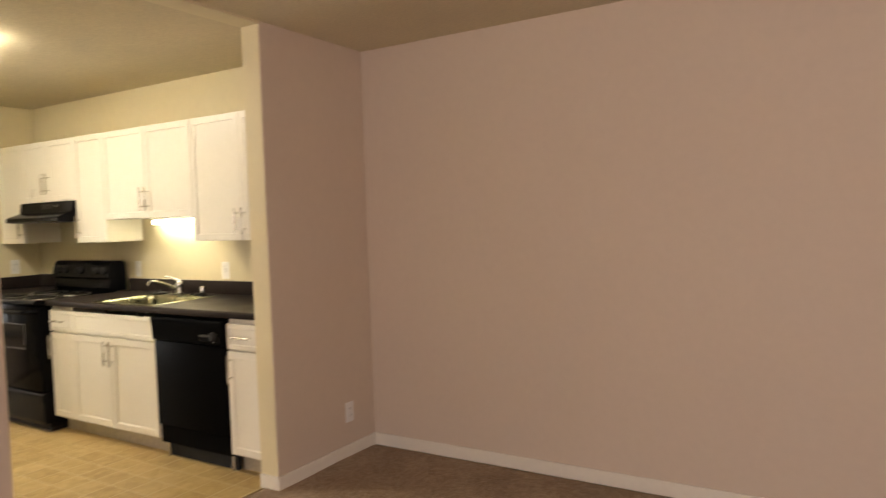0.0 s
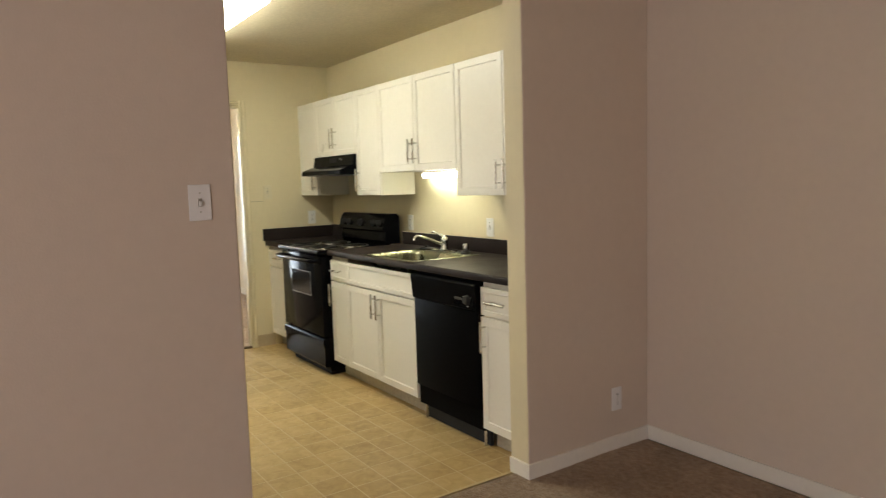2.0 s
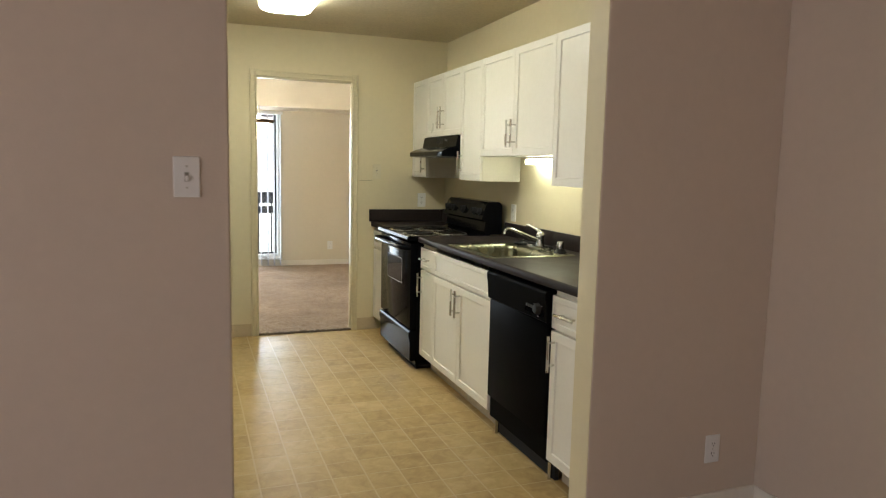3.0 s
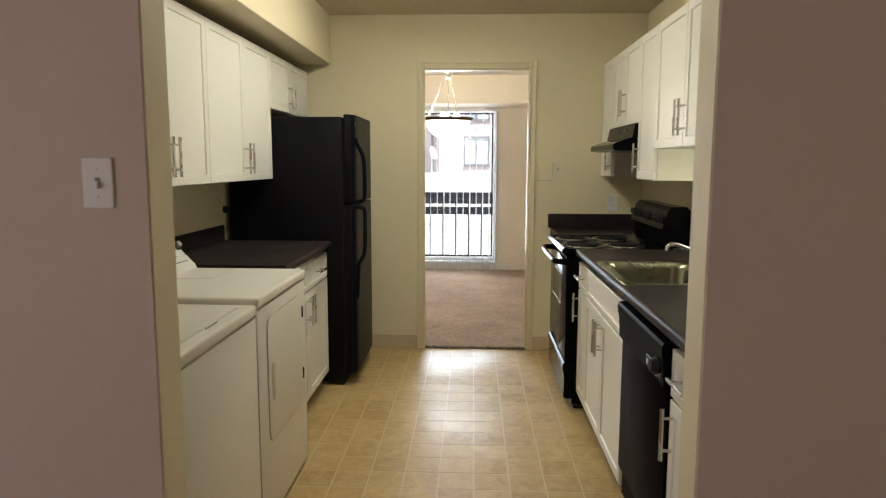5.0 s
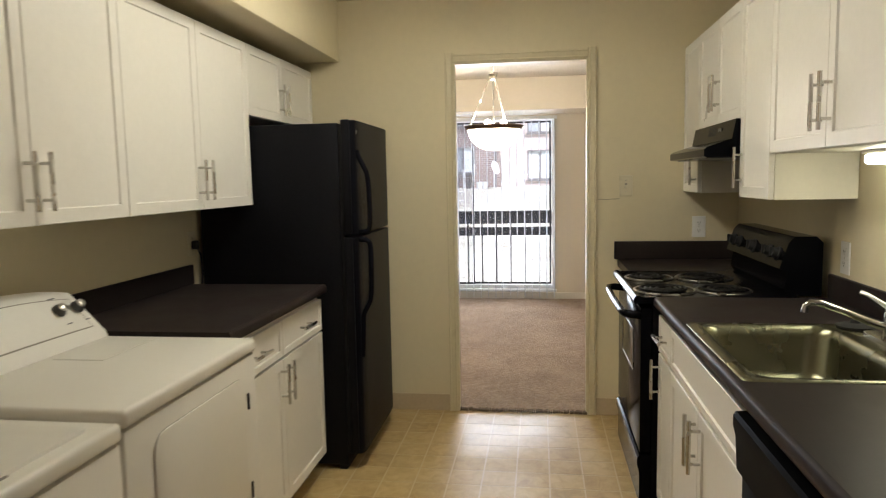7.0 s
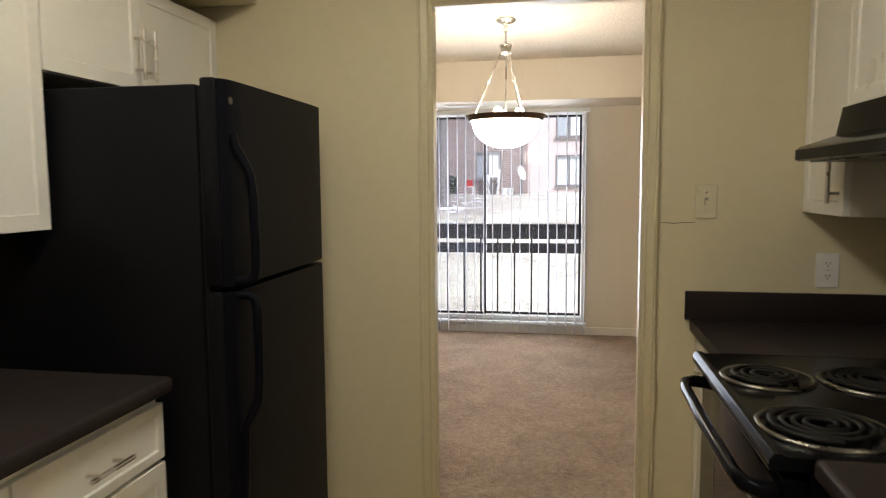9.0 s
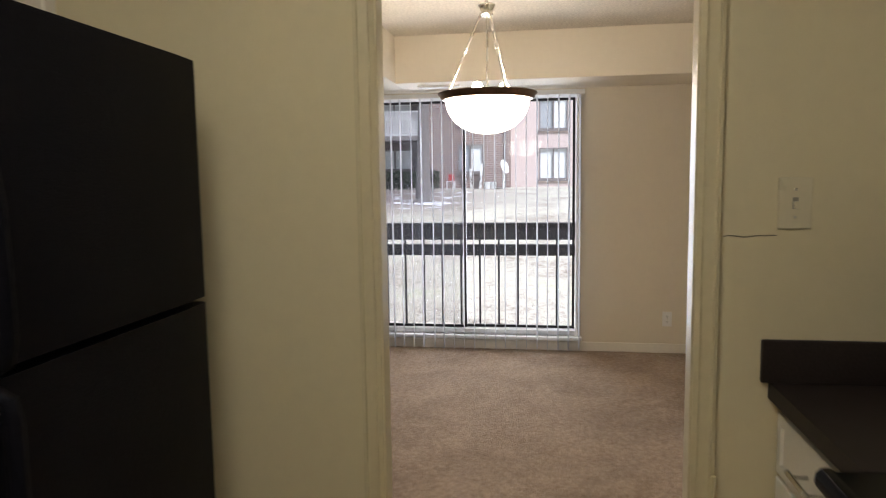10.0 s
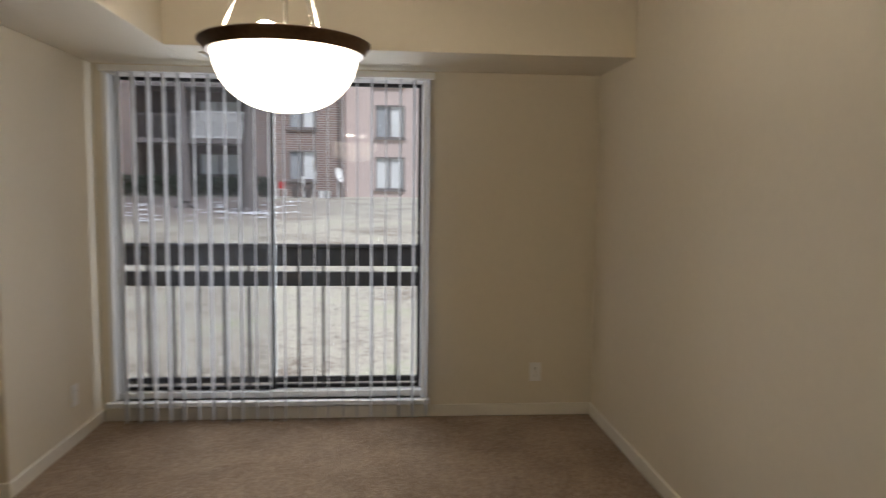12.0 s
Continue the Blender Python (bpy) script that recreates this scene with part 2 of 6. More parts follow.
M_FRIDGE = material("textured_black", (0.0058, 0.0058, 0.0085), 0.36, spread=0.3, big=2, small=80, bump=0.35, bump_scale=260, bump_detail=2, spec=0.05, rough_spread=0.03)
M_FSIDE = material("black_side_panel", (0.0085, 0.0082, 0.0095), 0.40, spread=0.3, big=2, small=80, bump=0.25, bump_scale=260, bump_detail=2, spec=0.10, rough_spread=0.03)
M_RUBBER = material("black_rubber", (0.006, 0.006, 0.006), 0.7, spread=0.2)
M_DKGLASS = material("oven_glass", (0.005, 0.005, 0.006), 0.06, spread=0.1, rough_spread=0.02, spec=0.12)
M_COIL = material("burner_coil", (0.012, 0.0112, 0.0105), 0.5, metal=0.0, spread=0.25, big=20, small=120, spec=0.15)
M_PAN = material("drip_pan", (0.20, 0.19, 0.17), 0.3, metal=1.0, spread=0.15, big=12, small=90)
M_ENAMEL = material("white_enamel", (0.76, 0.735, 0.67), 0.30, spread=0.015, big=1.5, small=30, rough_spread=0.02)
M_PANEL = material("console_plastic", (0.74, 0.72, 0.67), 0.4, spread=0.03, big=3, small=60)
M_GREYPLASTIC = material("grey_plastic", (0.055, 0.053, 0.05), 0.3, spread=0.1, big=8, small=60)
M_INK = material("printed_ink", (0.16, 0.16, 0.17), 0.6, spread=0.1)
M_PLATE = material("switch_plate", (0.70, 0.635, 0.47), 0.35, spread=0.03, big=8, small=60)
M_PLATE_W = material("white_plate", (0.84, 0.83, 0.81), 0.35, spread=0.03, big=8, small=60)
# grey that paints the shade in thin gaps and slots
M_GAP_SHADE = material("gap_shade_grey", (0.30, 0.28, 0.24), 0.6, spread=0.05)
M_SLOT = material("dark_slot", (0.02, 0.018, 0.016), 0.7, spread=0.1)
M_BRONZE = material("oiled_bronze", (0.15, 0.095, 0.06), 0.34, metal=0.75, spread=0.3, big=10, small=80)
M_GROUT = material("grout_line", (0.56, 0.44, 0.24), 0.42, spread=0.06, big=4, small=60)
M_TILE = tile_material()
M_CARPET = carpet_material()
M_VANE = sheer("vinyl_vane", (0.68, 0.685, 0.70), 0.5, translucent=True)
M_WHITEFRAME = material("white_window_trim", (0.80, 0.80, 0.79), 0.4, spread=0.03, big=4, small=50)
M_BLACKFRAME = material("black_aluminium", (0.018, 0.018, 0.02), 0.4, metal=0.3, spread=0.2, big=4, small=60)
M_GLASS = pane_glass("window_glass")
M_SCREEN = sheer("insect_screen", (0.10, 0.105, 0.13), 0.84)
M_RAIL = material("dark_stained_rail", (0.022, 0.023, 0.028), 0.6, spread=0.3, big=4, small=50, bump=0.2, bump_scale=60)
M_GRASS = grass_material()
M_CONC = material("concrete", (0.36, 0.34, 0.31), 0.9, spread=0.15, big=2, small=40, bump=0.3, bump_scale=60)
M_BRICK = brick_material("brown_brick", (0.42, 0.27, 0.23), (0.30, 0.20, 0.18), (0.60, 0.56, 0.54))
M_PINK = material("pink_render", (0.64, 0.53, 0.50), 0.9, spread=0.10, big=0.5, small=12, bump=0.2, bump_scale=30)
M_SIDING = material("grey_brown_siding", (0.19, 0.165, 0.165), 0.85, spread=0.15, big=0.6, small=10)
M_ROOF = material("roof_shingle", (0.10, 0.09, 0.085), 0.9, spread=0.2, big=1, small=10)
M_EXTFRAME = material("bronze_window_frame", (0.24, 0.215, 0.21), 0.5, spread=0.1, big=2, small=20)
M_EXTPANE = material("curtained_window", (0.80, 0.82, 0.83), 0.12, spread=0.1, big=0.9, small=6, rough_spread=0.04)
M_EXTDARK = material("dim_window", (0.42, 0.44, 0.47), 0.1, spread=0.2, big=0.8, small=5, rough_spread=0.04)
M_LATTICE = material("white_lattice", (0.82, 0.82, 0.82), 0.6, spread=0.04)
M_BARK = material("bark", (0.20, 0.18, 0.175), 0.95, spread=0.3, big=3, small=25, bump=0.9, bump_scale=14, stretch=(1, 1, 0.25))
M_HEDGE = material("evergreen_leaves", (0.035, 0.05, 0.03), 0.7, spread=0.4, big=2, small=20)
M_GREENBOX = material("green_steel", (0.10, 0.17, 0.15), 0.5, spread=0.1, big=1, small=20)
M_RED = material("red_plastic", (0.50, 0.03, 0.03), 0.4)
M_CEILGLOW = glowing("ceiling_diffuser", (0.97, 0.95, 0.77), CEILING_LIGHT)
M_UNDERGLOW = glowing("under_cabinet_diffuser", (1.0, 1.0, 0.76), UNDER_LIGHT)
M_BOWL = glowing("frosted_bowl", (1.0, 0.88, 0.68), PENDANT_LIGHT)
M_BULB = glowing("light_bulb", (1.0, 0.90, 0.73), BULB_LIGHT)

# blue tint put into the black finishes' sheen to offset warm wall reflections
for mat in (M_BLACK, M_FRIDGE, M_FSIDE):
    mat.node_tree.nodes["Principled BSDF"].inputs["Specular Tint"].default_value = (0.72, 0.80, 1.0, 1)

# ---- building helpers ----


def box(bm, x0, x1, y0, y1, z0, z1, bevel=0.0, seg=1):
    x0, x1 = min(x0, x1), max(x0, x1)
    y0, y1 = min(y0, y1), max(y0, y1)
    z0, z1 = min(z0, z1), max(z0, z1)
    r = bmesh.ops.create_cube(bm, size=1.0, matrix=Matrix.Translation(((x0 + x1) / 2, (y0 + y1) / 2, (z0 + z1) / 2)) @ Matrix.Diagonal((x1 - x0, y1 - y0, z1 - z0, 1)))
    vs = r["verts"]
    if bevel:
        es = list({e for v in vs for e in v.link_edges})
        r = bmesh.ops.bevel(bm, geom=es, offset=bevel, segments=seg, affect="EDGES", profile=0.5, clamp_overlap=True)
        vs = r["verts"]
    return vs


def rod(bm, a, b, r, seg=12, r2=None):
    """A round bar from a to b."""
    a, b = Vector(a), Vector(b)
    d = b - a
    m = Matrix.Translation((a + b) / 2) @ d.to_track_quat("Z", "Y").to_matrix().to_4x4()
    return bmesh.ops.create_cone(bm, cap_ends=True, segments=seg, radius1=r, radius2=r if r2 is None else r2, depth=d.length, matrix=m)["verts"]


def lathe(bm, profile, centre=(0, 0, 0), seg=40, axis=None):
    """Turns a profile of (radius, height) round the z axis, or round another direction."""
    m = Matrix.Translation(centre)
    if axis is not None:
        m = m @ Vector(axis).to_track_quat("Z", "Y").to_matrix().to_4x4()
    rings = []
    for r, z in profile:
        if r < 1e-6:
            rings.append([bm.verts.new(m @ Vector((0, 0, z)))])
        else:
            rings.append([bm.verts.new(m @ Vector((r * math.cos(2 * math.pi * i / seg), r * math.sin(2 * math.pi * i / seg), z))) for i in range(seg)])
    for p, q in zip(rings, rings[1:]):
        for i in range(seg):
            j = (i + 1) % seg
            if len(p) == 1 and len(q) == 1:
                continue
            if len(p) == 1:
                bm.faces.new((p[0], q[i], q[j]))
            elif len(q) == 1:
                bm.faces.new((p[i], p[j], q[0]))
            else:
                bm.faces.new((p[i], p[j], q[j], q[i]))


def tube(bm, points, r, seg=10, closed=False, up=(0, 0, 1)):
    """A round tube along a line of points."""
    pts = [Vector(p) for p in points]
    rings = []
    n = len(pts)
    up = Vector(up)
    for i, p in enumerate(pts):
        a = pts[(i - 1) % n] if closed or i else p
        b = pts[(i + 1) % n] if closed or i < n - 1 else p
        d = (b - a).normalized()
        u = d.cross(up)
        u = u.normalized() if u.length > 1e-3 else Vector((1, 0, 0))
        v = d.cross(u).normalized()
        rr = r[i] if isinstance(r, (list, tuple)) else r
        rings.append([bm.verts.new(p + rr * (math.cos(2 * math.pi * k / seg) * u + math.sin(2 * math.pi * k / seg) * v)) for k in range(seg)])
    pairs = list(zip(rings, rings[1:])) + ([(rings[-1], rings[0])] if closed else [])
    for p, q in pairs:
        for k in range(seg):
            j = (k + 1) % seg
            bm.faces.new((p[k], p[j], q[j], q[k]))
    if not closed:
        bm.faces.new(list(reversed(rings[0])))
        bm.faces.new(rings[-1])


def prism(bm, outline, axis, a, b):
    """Extrudes an outline of (u, v) along axis from a to b. x: (y, z), y: (x, z), z: (x, y)."""
    def at(u, v, w):
        return {"x": (w, u, v), "y": (u, w, v), "z": (u, v, w)}[axis]
    lo = [bm.verts.new(at(u, v, a)) for u, v in outline]
    hi = [bm.verts.new(at(u, v, b)) for u, v in outline]
    n = len(outline)
    for i in range(n):
        j = (i + 1) % n
        bm.faces.new((lo[i], lo[j], hi[j], hi[i]))
    bm.faces.new(list(reversed(lo)))
    bm.faces.new(hi)


def rounded(w, h, r, seg=5):
    """An upright rounded rectangle round 0, 0."""
    pts = []
    for cx, cy, a0 in ((w / 2 - r, h / 2 - r, 0), (-w / 2 + r, h / 2 - r, 90), (-w / 2 + r, -h / 2 + r, 180), (w / 2 - r, -h / 2 + r, 270)):
        for i in range(seg + 1):
            a = radians(a0 + 90 * i / seg)
            pts.append((cx + r * math.cos(a), cy + r * math.sin(a)))
    return pts


def mesh_of(name, bm, mat, smooth=None):
    bmesh.ops.recalc_face_normals(bm, faces=bm.faces)
    me = bpy.data.meshes.new(name)
    bm.to_mesh(me)
    bm.free()
    me.materials.append(mat)
    if smooth:
        for p in me.polygons:
            p.use_smooth = True
        me.set_sharp_from_angle(angle=radians(smooth))
    return me


def part(name, bm, mat, parent=None, label="", smooth=None):
    """One mesh, in world metres, under a thing or a part."""
    ob = new(name, mesh_of(name, bm, mat, smooth))
    if parent is not None:
        ob.parent = parent
        bpy.context.view_layer.update()
        ob.matrix_parent_inverse = parent.matrix_world.inverted()
    if label:
        tagged(ob, label)
    return ob


def thing(name, place, label, category, group="", kind=""):
    e = new(name)
    e.empty_display_size = 0.1
    e.location = place
    bpy.context.view_layer.update()
    return tagged(e, label, category, group, kind)


def slab(name, boxes, mat, label, category, bevel=0.0, parent=None):
    """A piece of the setting made of boxes that butt together."""
    bm = bmesh.new()
    for b in boxes:
        box(bm, *b, bevel=bevel)
    ob = part(name, bm, mat, parent)
    return tagged(ob, label, category, kind="structure") if parent is None else ob

# ---- plan ----
XL0, XL1 = -2.738, -2.86            # wall between living room and kitchen
XD0, XD1 = -6.150, -6.204            # wall between kitchen and dining room
XF = -9.97                        # far wall with the windows
YK, YL = 3.70, 0.99               # kitchen walls behind the two runs
YLIV, YDIN = 3.845, 3.81           # end walls of living and dining room
YS0, YS1, XSTUB = 0.762, 0.88, -8.955             # stub wall between dining room and den
H = 2.40
OPEN0, OPEN1 = 1.745, 3.022         # wide opening into the kitchen
DOOR0, DOOR1, DOORH = 2.124, 2.899, 2.044
XCARPET = -2.85
WIN = (0.93, 2.782, 0.115, 2.045)   # dining window: y, y, z, z
WIN2 = (-1.95, -0.15, 0.115, 2.045)  # den window
WIN3 = (-0.5, 1.9, 0.3, 2.1)       # unseen living room window behind the start, placed to suit the walls' light
XE, YW = 2.42, -2.3                # living room's other walls
YDEN = -3.0

# ---- floors and ceilings ----
kitchen_floor = slab("floor_kitchen", [(XD0 - 0.015, XCARPET, YL - 0.1, YK + 0.1, -0.1, -0.0005)], M_GROUT, "tan vinyl kitchen floor in small marbled squares", "floor")


def carpet(name, x0, x1, y0, y1, label, step=0.03):
    """Cut pile with a gently uneven top and thickness at its edges."""
    bm = bmesh.new()
    nx, ny = max(2, int((x1 - x0) / step)), max(2, int((y1 - y0) / step))
    grid = []
    for i in range(nx + 1):
        row = []
        for j in range(ny + 1):
            x, y = x0 + (x1 - x0) * i / nx, y0 + (y1 - y0) * j / ny
            z = 0.006 + 0.004 * noise.noise((x * 3, y * 3, 0)) + 0.003 * noise.noise((x * 25, y * 25, 3))
            if i in (0, nx) or j in (0, ny):
                z = -0.01
            row.append(bm.verts.new((x, y, z)))
        grid.append(row)
    for i in range(nx):
        for j in range(ny):
            bm.faces.new((grid[i][j], grid[i + 1][j], grid[i + 1][j + 1], grid[i][j + 1]))
    ob = part(name, bm, M_CARPET, smooth=60)
    return tagged(ob, label, "carpet", kind="structure")


slab("subfloor", [(XF - 0.2, XD0 - 0.015, YDEN - 0.2, YDIN + 0.2, -0.1, -0.012), (XCARPET, XE + 0.2, YW - 0.2, YDIN + 0.2, -0.1, -0.012),
                  (XD0 - 0.015, XCARPET, YDEN - 0.2, YL - 0.1, -0.1, -0.012)], M_CONC, "concrete slab under the carpets", "floor")
carpet("carpet_living", XCARPET, XE, YW, YLIV, "brown cut pile carpet in the living room")
carpet("carpet_dining", XF, XD0 - 0.015, YDEN, YDIN, "brown cut pile carpet in the dining room")

# frayed edge of the dining carpet in the doorway
rnd = random.Random(11)
bm = bmesh.new()
for i in range(60):
    y = DOOR0 + 0.02 + 0.0124 * i
    box(bm, XD0 - 0.022, XD0 - 0.002 + rnd.uniform(0, 0.015), y, y + rnd.uniform(0.008, 0.0124), 0.0005, 0.010 + rnd.uniform(0, 0.008))
tagged(part("carpet_edge", bm, M_CARPET_EDGE), "frayed dark edge of the dining room carpet", "carpet", kind="structure")

slab("ceiling_living", [(XL0 + 0.004, XE + 0.2, YW - 0.2, YLIV + 0.2, H, H + 0.1)], M_CEIL, "cream popcorn ceiling of the living room", "ceiling")
slab("ceiling_kitchen", [(XD0, XL1 - 0.004, YL - 0.1, YK + 0.1, H + 0.01, H + 0.11)], M_CEIL, "cream popcorn ceiling of the kitchen", "ceiling")
slab("ceiling_dining", [(XF - 0.2, XD1, YDEN - 0.2, YDIN + 0.2, H, H + 0.1)], M_CEIL_DINING, "cream popcorn ceiling of the dining room", "ceiling")
slab("ceiling_header", [(XL1 - 0.004, XL0 + 0.004, OPEN0, OPEN1, H - 0.012, H + 0.1)], M_WALL, "smooth painted strip across the kitchen opening", "ceiling trim")

# ---- walls ----
slab("wall_living_kitchen", [(XL1, XL0, YW - 0.1, OPEN0, 0, H + 0.05)], M_LIVING, "cream painted wall beside the kitchen opening", "wall", bevel=0.003)
slab("wall_post", [(XL1, XL0, OPEN1, YLIV, 0, H + 0.05)], M_LIVING, "cream painted wall end at the kitchen opening", "wall", bevel=0.003)
slab("wall_living_north", [(XL1 + 0.003, XE + 0.1, YLIV, YLIV + 0.12, 0, H + 0.05)], M_LIVING, "plain cream living room wall", "wall")
a, b, c, d = WIN3
slab("wall_living_south", [(XL1 + 0.003, a, YW - 0.15, YW, 0, H + 0.05), (b, XE + 0.1, YW - 0.15, YW, 0, H + 0.05), (a, b, YW - 0.15, YW, 0, c), (a, b, YW - 0.15, YW, d, H + 0.05)],
     M_LIVING, "unseen cream living room wall with a wide window", "wall")
slab("wall_living_east", [(XE, XE + 0.12, YW, YLIV, 0, H + 0.05)], M_LIVING, "plain cream living room wall", "wall")
slab("wall_kitchen_north", [(XD1 + 0.004, XL1, YK, YK + 0.1, 0, H + 0.05)], M_WALL, "cream kitchen wall behind the sink run", "wall")
slab("wall_kitchen_south", [(XD1 + 0.004, XL1, YL - 0.095, YL, 0, H + 0.05)], M_WALL, "cream kitchen wall behind the laundry run", "wall")
slab("wall_kitchen_door", [(XD1, XD0, YL - 0.095, DOOR0, 0, H + 0.05), (XD1, XD0, DOOR1, YDIN, 0, H + 0.05), (XD1, XD0, DOOR0, DOOR1, DOORH, H + 0.05)],
     M_WALL, "cream kitchen wall with a cased doorway", "wall")
slab("wall_dining_north", [(XF - 0.1, XD1, YDIN, YDIN + 0.12, 0, H + 0.05)], M_DINING, "plain cream dining room wall", "wall")
parts_far = []
for lo, hi, (a, b, c, d) in ((YS1 - 0.05, YDIN, WIN), (YDEN, YS1 - 0.05, WIN2)):
    parts_far += [(XF - 0.16, XF, lo, a, 0, H + 0.05), (XF - 0.16, XF, b, hi, 0, H + 0.05), (XF - 0.16, XF, a, b, 0, c), (XF - 0.16, XF, a, b, d, H + 0.05)]
slab("wall_far", parts_far, M_DINING, "cream outside wall with two tall sliding windows", "wall")
slab("wall_stub", [(XF, XSTUB, YS0, YS1, 0, 2.07)], M_DINING, "short cream wall between dining room and den", "wall", bevel=0.003)
slab("wall_den_south", [(XF - 0.1, XD1, YDEN - 0.12, YDEN, 0, H + 0.05)], M_DINING, "plain cream den wall", "wall")
slab("wall_den_east", [(XD1, XD0, YDEN, YL - 0.095, 0, H + 0.05)], M_DINING, "plain cream den wall", "wall")

# thin skins that repeat the kitchen wall colour on both wall ends
for n, (ya, yb) in enumerate(((OPEN0, OPEN0 + 0.002), (OPEN1 - 0.002, OPEN1))):
    slab("wall_end_%d" % (n + 1), [(XL1, XL0 - 0.003, ya, yb, 0, H - 0.012)], M_WALL, "thin skin of kitchen wall colour on the wall end at the opening", "wall")

# ---- soffits ----
slab("soffit_kitchen", [(XD0, XL1, YL, 1.467, 2.07, H + 0.012)], M_WALL, "boxed cream soffit over the laundry cabinets", "soffit", bevel=0.003)
slab("soffit_dining_side", [(XF, XD1, YS0, 1.45, 2.071, H + 0.002)], M_DINING, "boxed cream beam between dining room and den", "soffit", bevel=0.003)
slab("soffit_dining_window", [(XF, -9.392, 1.45, YDIN, 2.07, H + 0.002)], M_DINING, "boxed cream soffit over the dining window", "soffit", bevel=0.003)
slab("soffit_den_window", [(XF, -9.392, YDEN, YS0, 2.07, H + 0.002)], M_DINING, "boxed cream soffit over the den window", "soffit", bevel=0.003)

# ---- baseboards ----


def baseboard(name, x0, x1, y0, y1, label="painted cream baseboard", h=0.075):
    bm = bmesh.new()
    box(bm, x0, x1, y0, y1, 0, h, bevel=0.004, seg=2)
    return tagged(part(name, bm, M_TRIM), label, "baseboard", kind="structure")


T = 0.014
baseboard("baseboard_1", XL0 + T, XE, YLIV - T, YLIV)
baseboard("baseboard_2", XL0, XL0 + T, OPEN1 - T, YLIV)
baseboard("baseboard_3", XL1 - 0.002, XL0, OPEN1 - T, OPEN1)
baseboard("baseboard_4", XL0, XL0 + T, YW, OPEN0)
baseboard("baseboard_5", XF, XD1, YDIN - T, YDIN)
baseboard("baseboard_6", XF, XF + T, YS1 + T, YDIN - T)
baseboard("baseboard_7", XF, XSTUB, YS1, YS1 + T)
baseboard("baseboard_8", XSTUB, XSTUB + T, YS0 - T, YS1 + T)
baseboard("baseboard_9", XF, XSTUB, YS0 - T, YS0)
baseboard("baseboard_10", XF, XF + T, YDEN, YS0 - T)


def cove(name, x0, x1, y0, y1):
    bm = bmesh.new()
    box(bm, x0, x1, y0, y1, 0, 0.10, bevel=0.002)
    return tagged(part(name, bm, M_COVE), "tan vinyl cove base", "baseboard", kind="structure")


cove("cove_base_1", XD0, XD0 + 0.006, 1.0, DOOR0 - 0.04)
cove("cove_base_2", XD0, XD0 + 0.006, DOOR1 + 0.04, 3.1)

# ---- doorway ----
doorway = thing("door_1", (XD0, (DOOR0 + DOOR1) / 2, 0), "open cream painted cased doorway between kitchen and dining room", "doorway", kind="structure")
for nm, y0, y1 in (("jamb", DOOR0, DOOR0 + 0.018), ("jamb", DOOR1 - 0.018, DOOR1)):
    bm = bmesh.new()
    box(bm, XD1 - 0.004, XD0 + 0.004, y0, y1, 0, DOORH, bevel=0.002)
    part(nm, bm, M_CASE, doorway)
bm = bmesh.new()
box(bm, XD0 + 0.016, XD0 + 0.021, DOOR1 + 0.030, DOOR1 + 0.044, 0.59, 0.68, bevel=0.002)
rod(bm, (XD0 + 0.021, DOOR1 + 0.037, 0.585), (XD0 + 0.021, DOOR1 + 0.037, 0.685), 0.005, 10)
part("old_hinge", bm, M_CASE, doorway, "painted-over hinge")
bm = bmesh.new()
box(bm, XD1 - 0.004, XD0 + 0.004, DOOR0 + 0.018, DOOR1 - 0.018, DOORH - 0.018, DOORH, bevel=0.002)
part("head_jamb", bm, M_CASE, doorway)
CASE_PROFILE = [(0, 0), (0.050, 0), (0.050, 0.016), (0.042, 0.017), (0.038, 0.012), (0.016, 0.010), (0.010, 0.013), (0.004, 0.009), (0, 0.007)]
for side in (0, 1):
    xface, sgn = ((XD0, 1), (XD1, -1))[side]
    for yin, ys in ((DOOR0 + 0.012, -1), (DOOR1 - 0.012, 1)):
        bm = bmesh.new()
        prism(bm, [(xface + sgn * v, yin + ys * u) for u, v in CASE_PROFILE], "z", 0, DOORH + 0.045)
        part("casing", bm, M_CASE, doorway, smooth=20)
    bm = bmesh.new()
    prism(bm, [(xface + sgn * v, DOORH - 0.012 + u) for u, v in CASE_PROFILE], "y", DOOR0 + 0.012, DOOR1 - 0.012)
    part("head_casing", bm, M_CASE, doorway, smooth=20)

# ---- kitchen cabinets ----


class Run:
    """A run of cabinets against a wall: d is the depth out from the wall at y = back."""
    def __init__(self, back, out):
        self.back, self.out = back, out

    def y(self, d):
        return self.back + self.out * d


RIGHT, LEFT = Run(YK, -1), Run(YL, 1)


def shaker(run, x0, x1, z0, z1, d0, thick=0.019, rail=0.055):
    """A shaker front: a slab with a recessed flat panel."""
    bm = bmesh.new()
    box(bm, x0, x1, run.y(d0), run.y(d0 + thick), z0, z1, bevel=0.0018)
    bm.normal_update()
    front = max(bm.faces, key=lambda f: (round(f.normal.y * run.out, 2), f.calc_area()))
    rail = min(rail, (x1 - x0) * 0.28, (z1 - z0) * 0.28)
    bmesh.ops.inset_region(bm, faces=[front], thickness=rail, depth=0)
    bmesh.ops.inset_region(bm, faces=[front], thickness=0.005, depth=-0.006)
    return bm


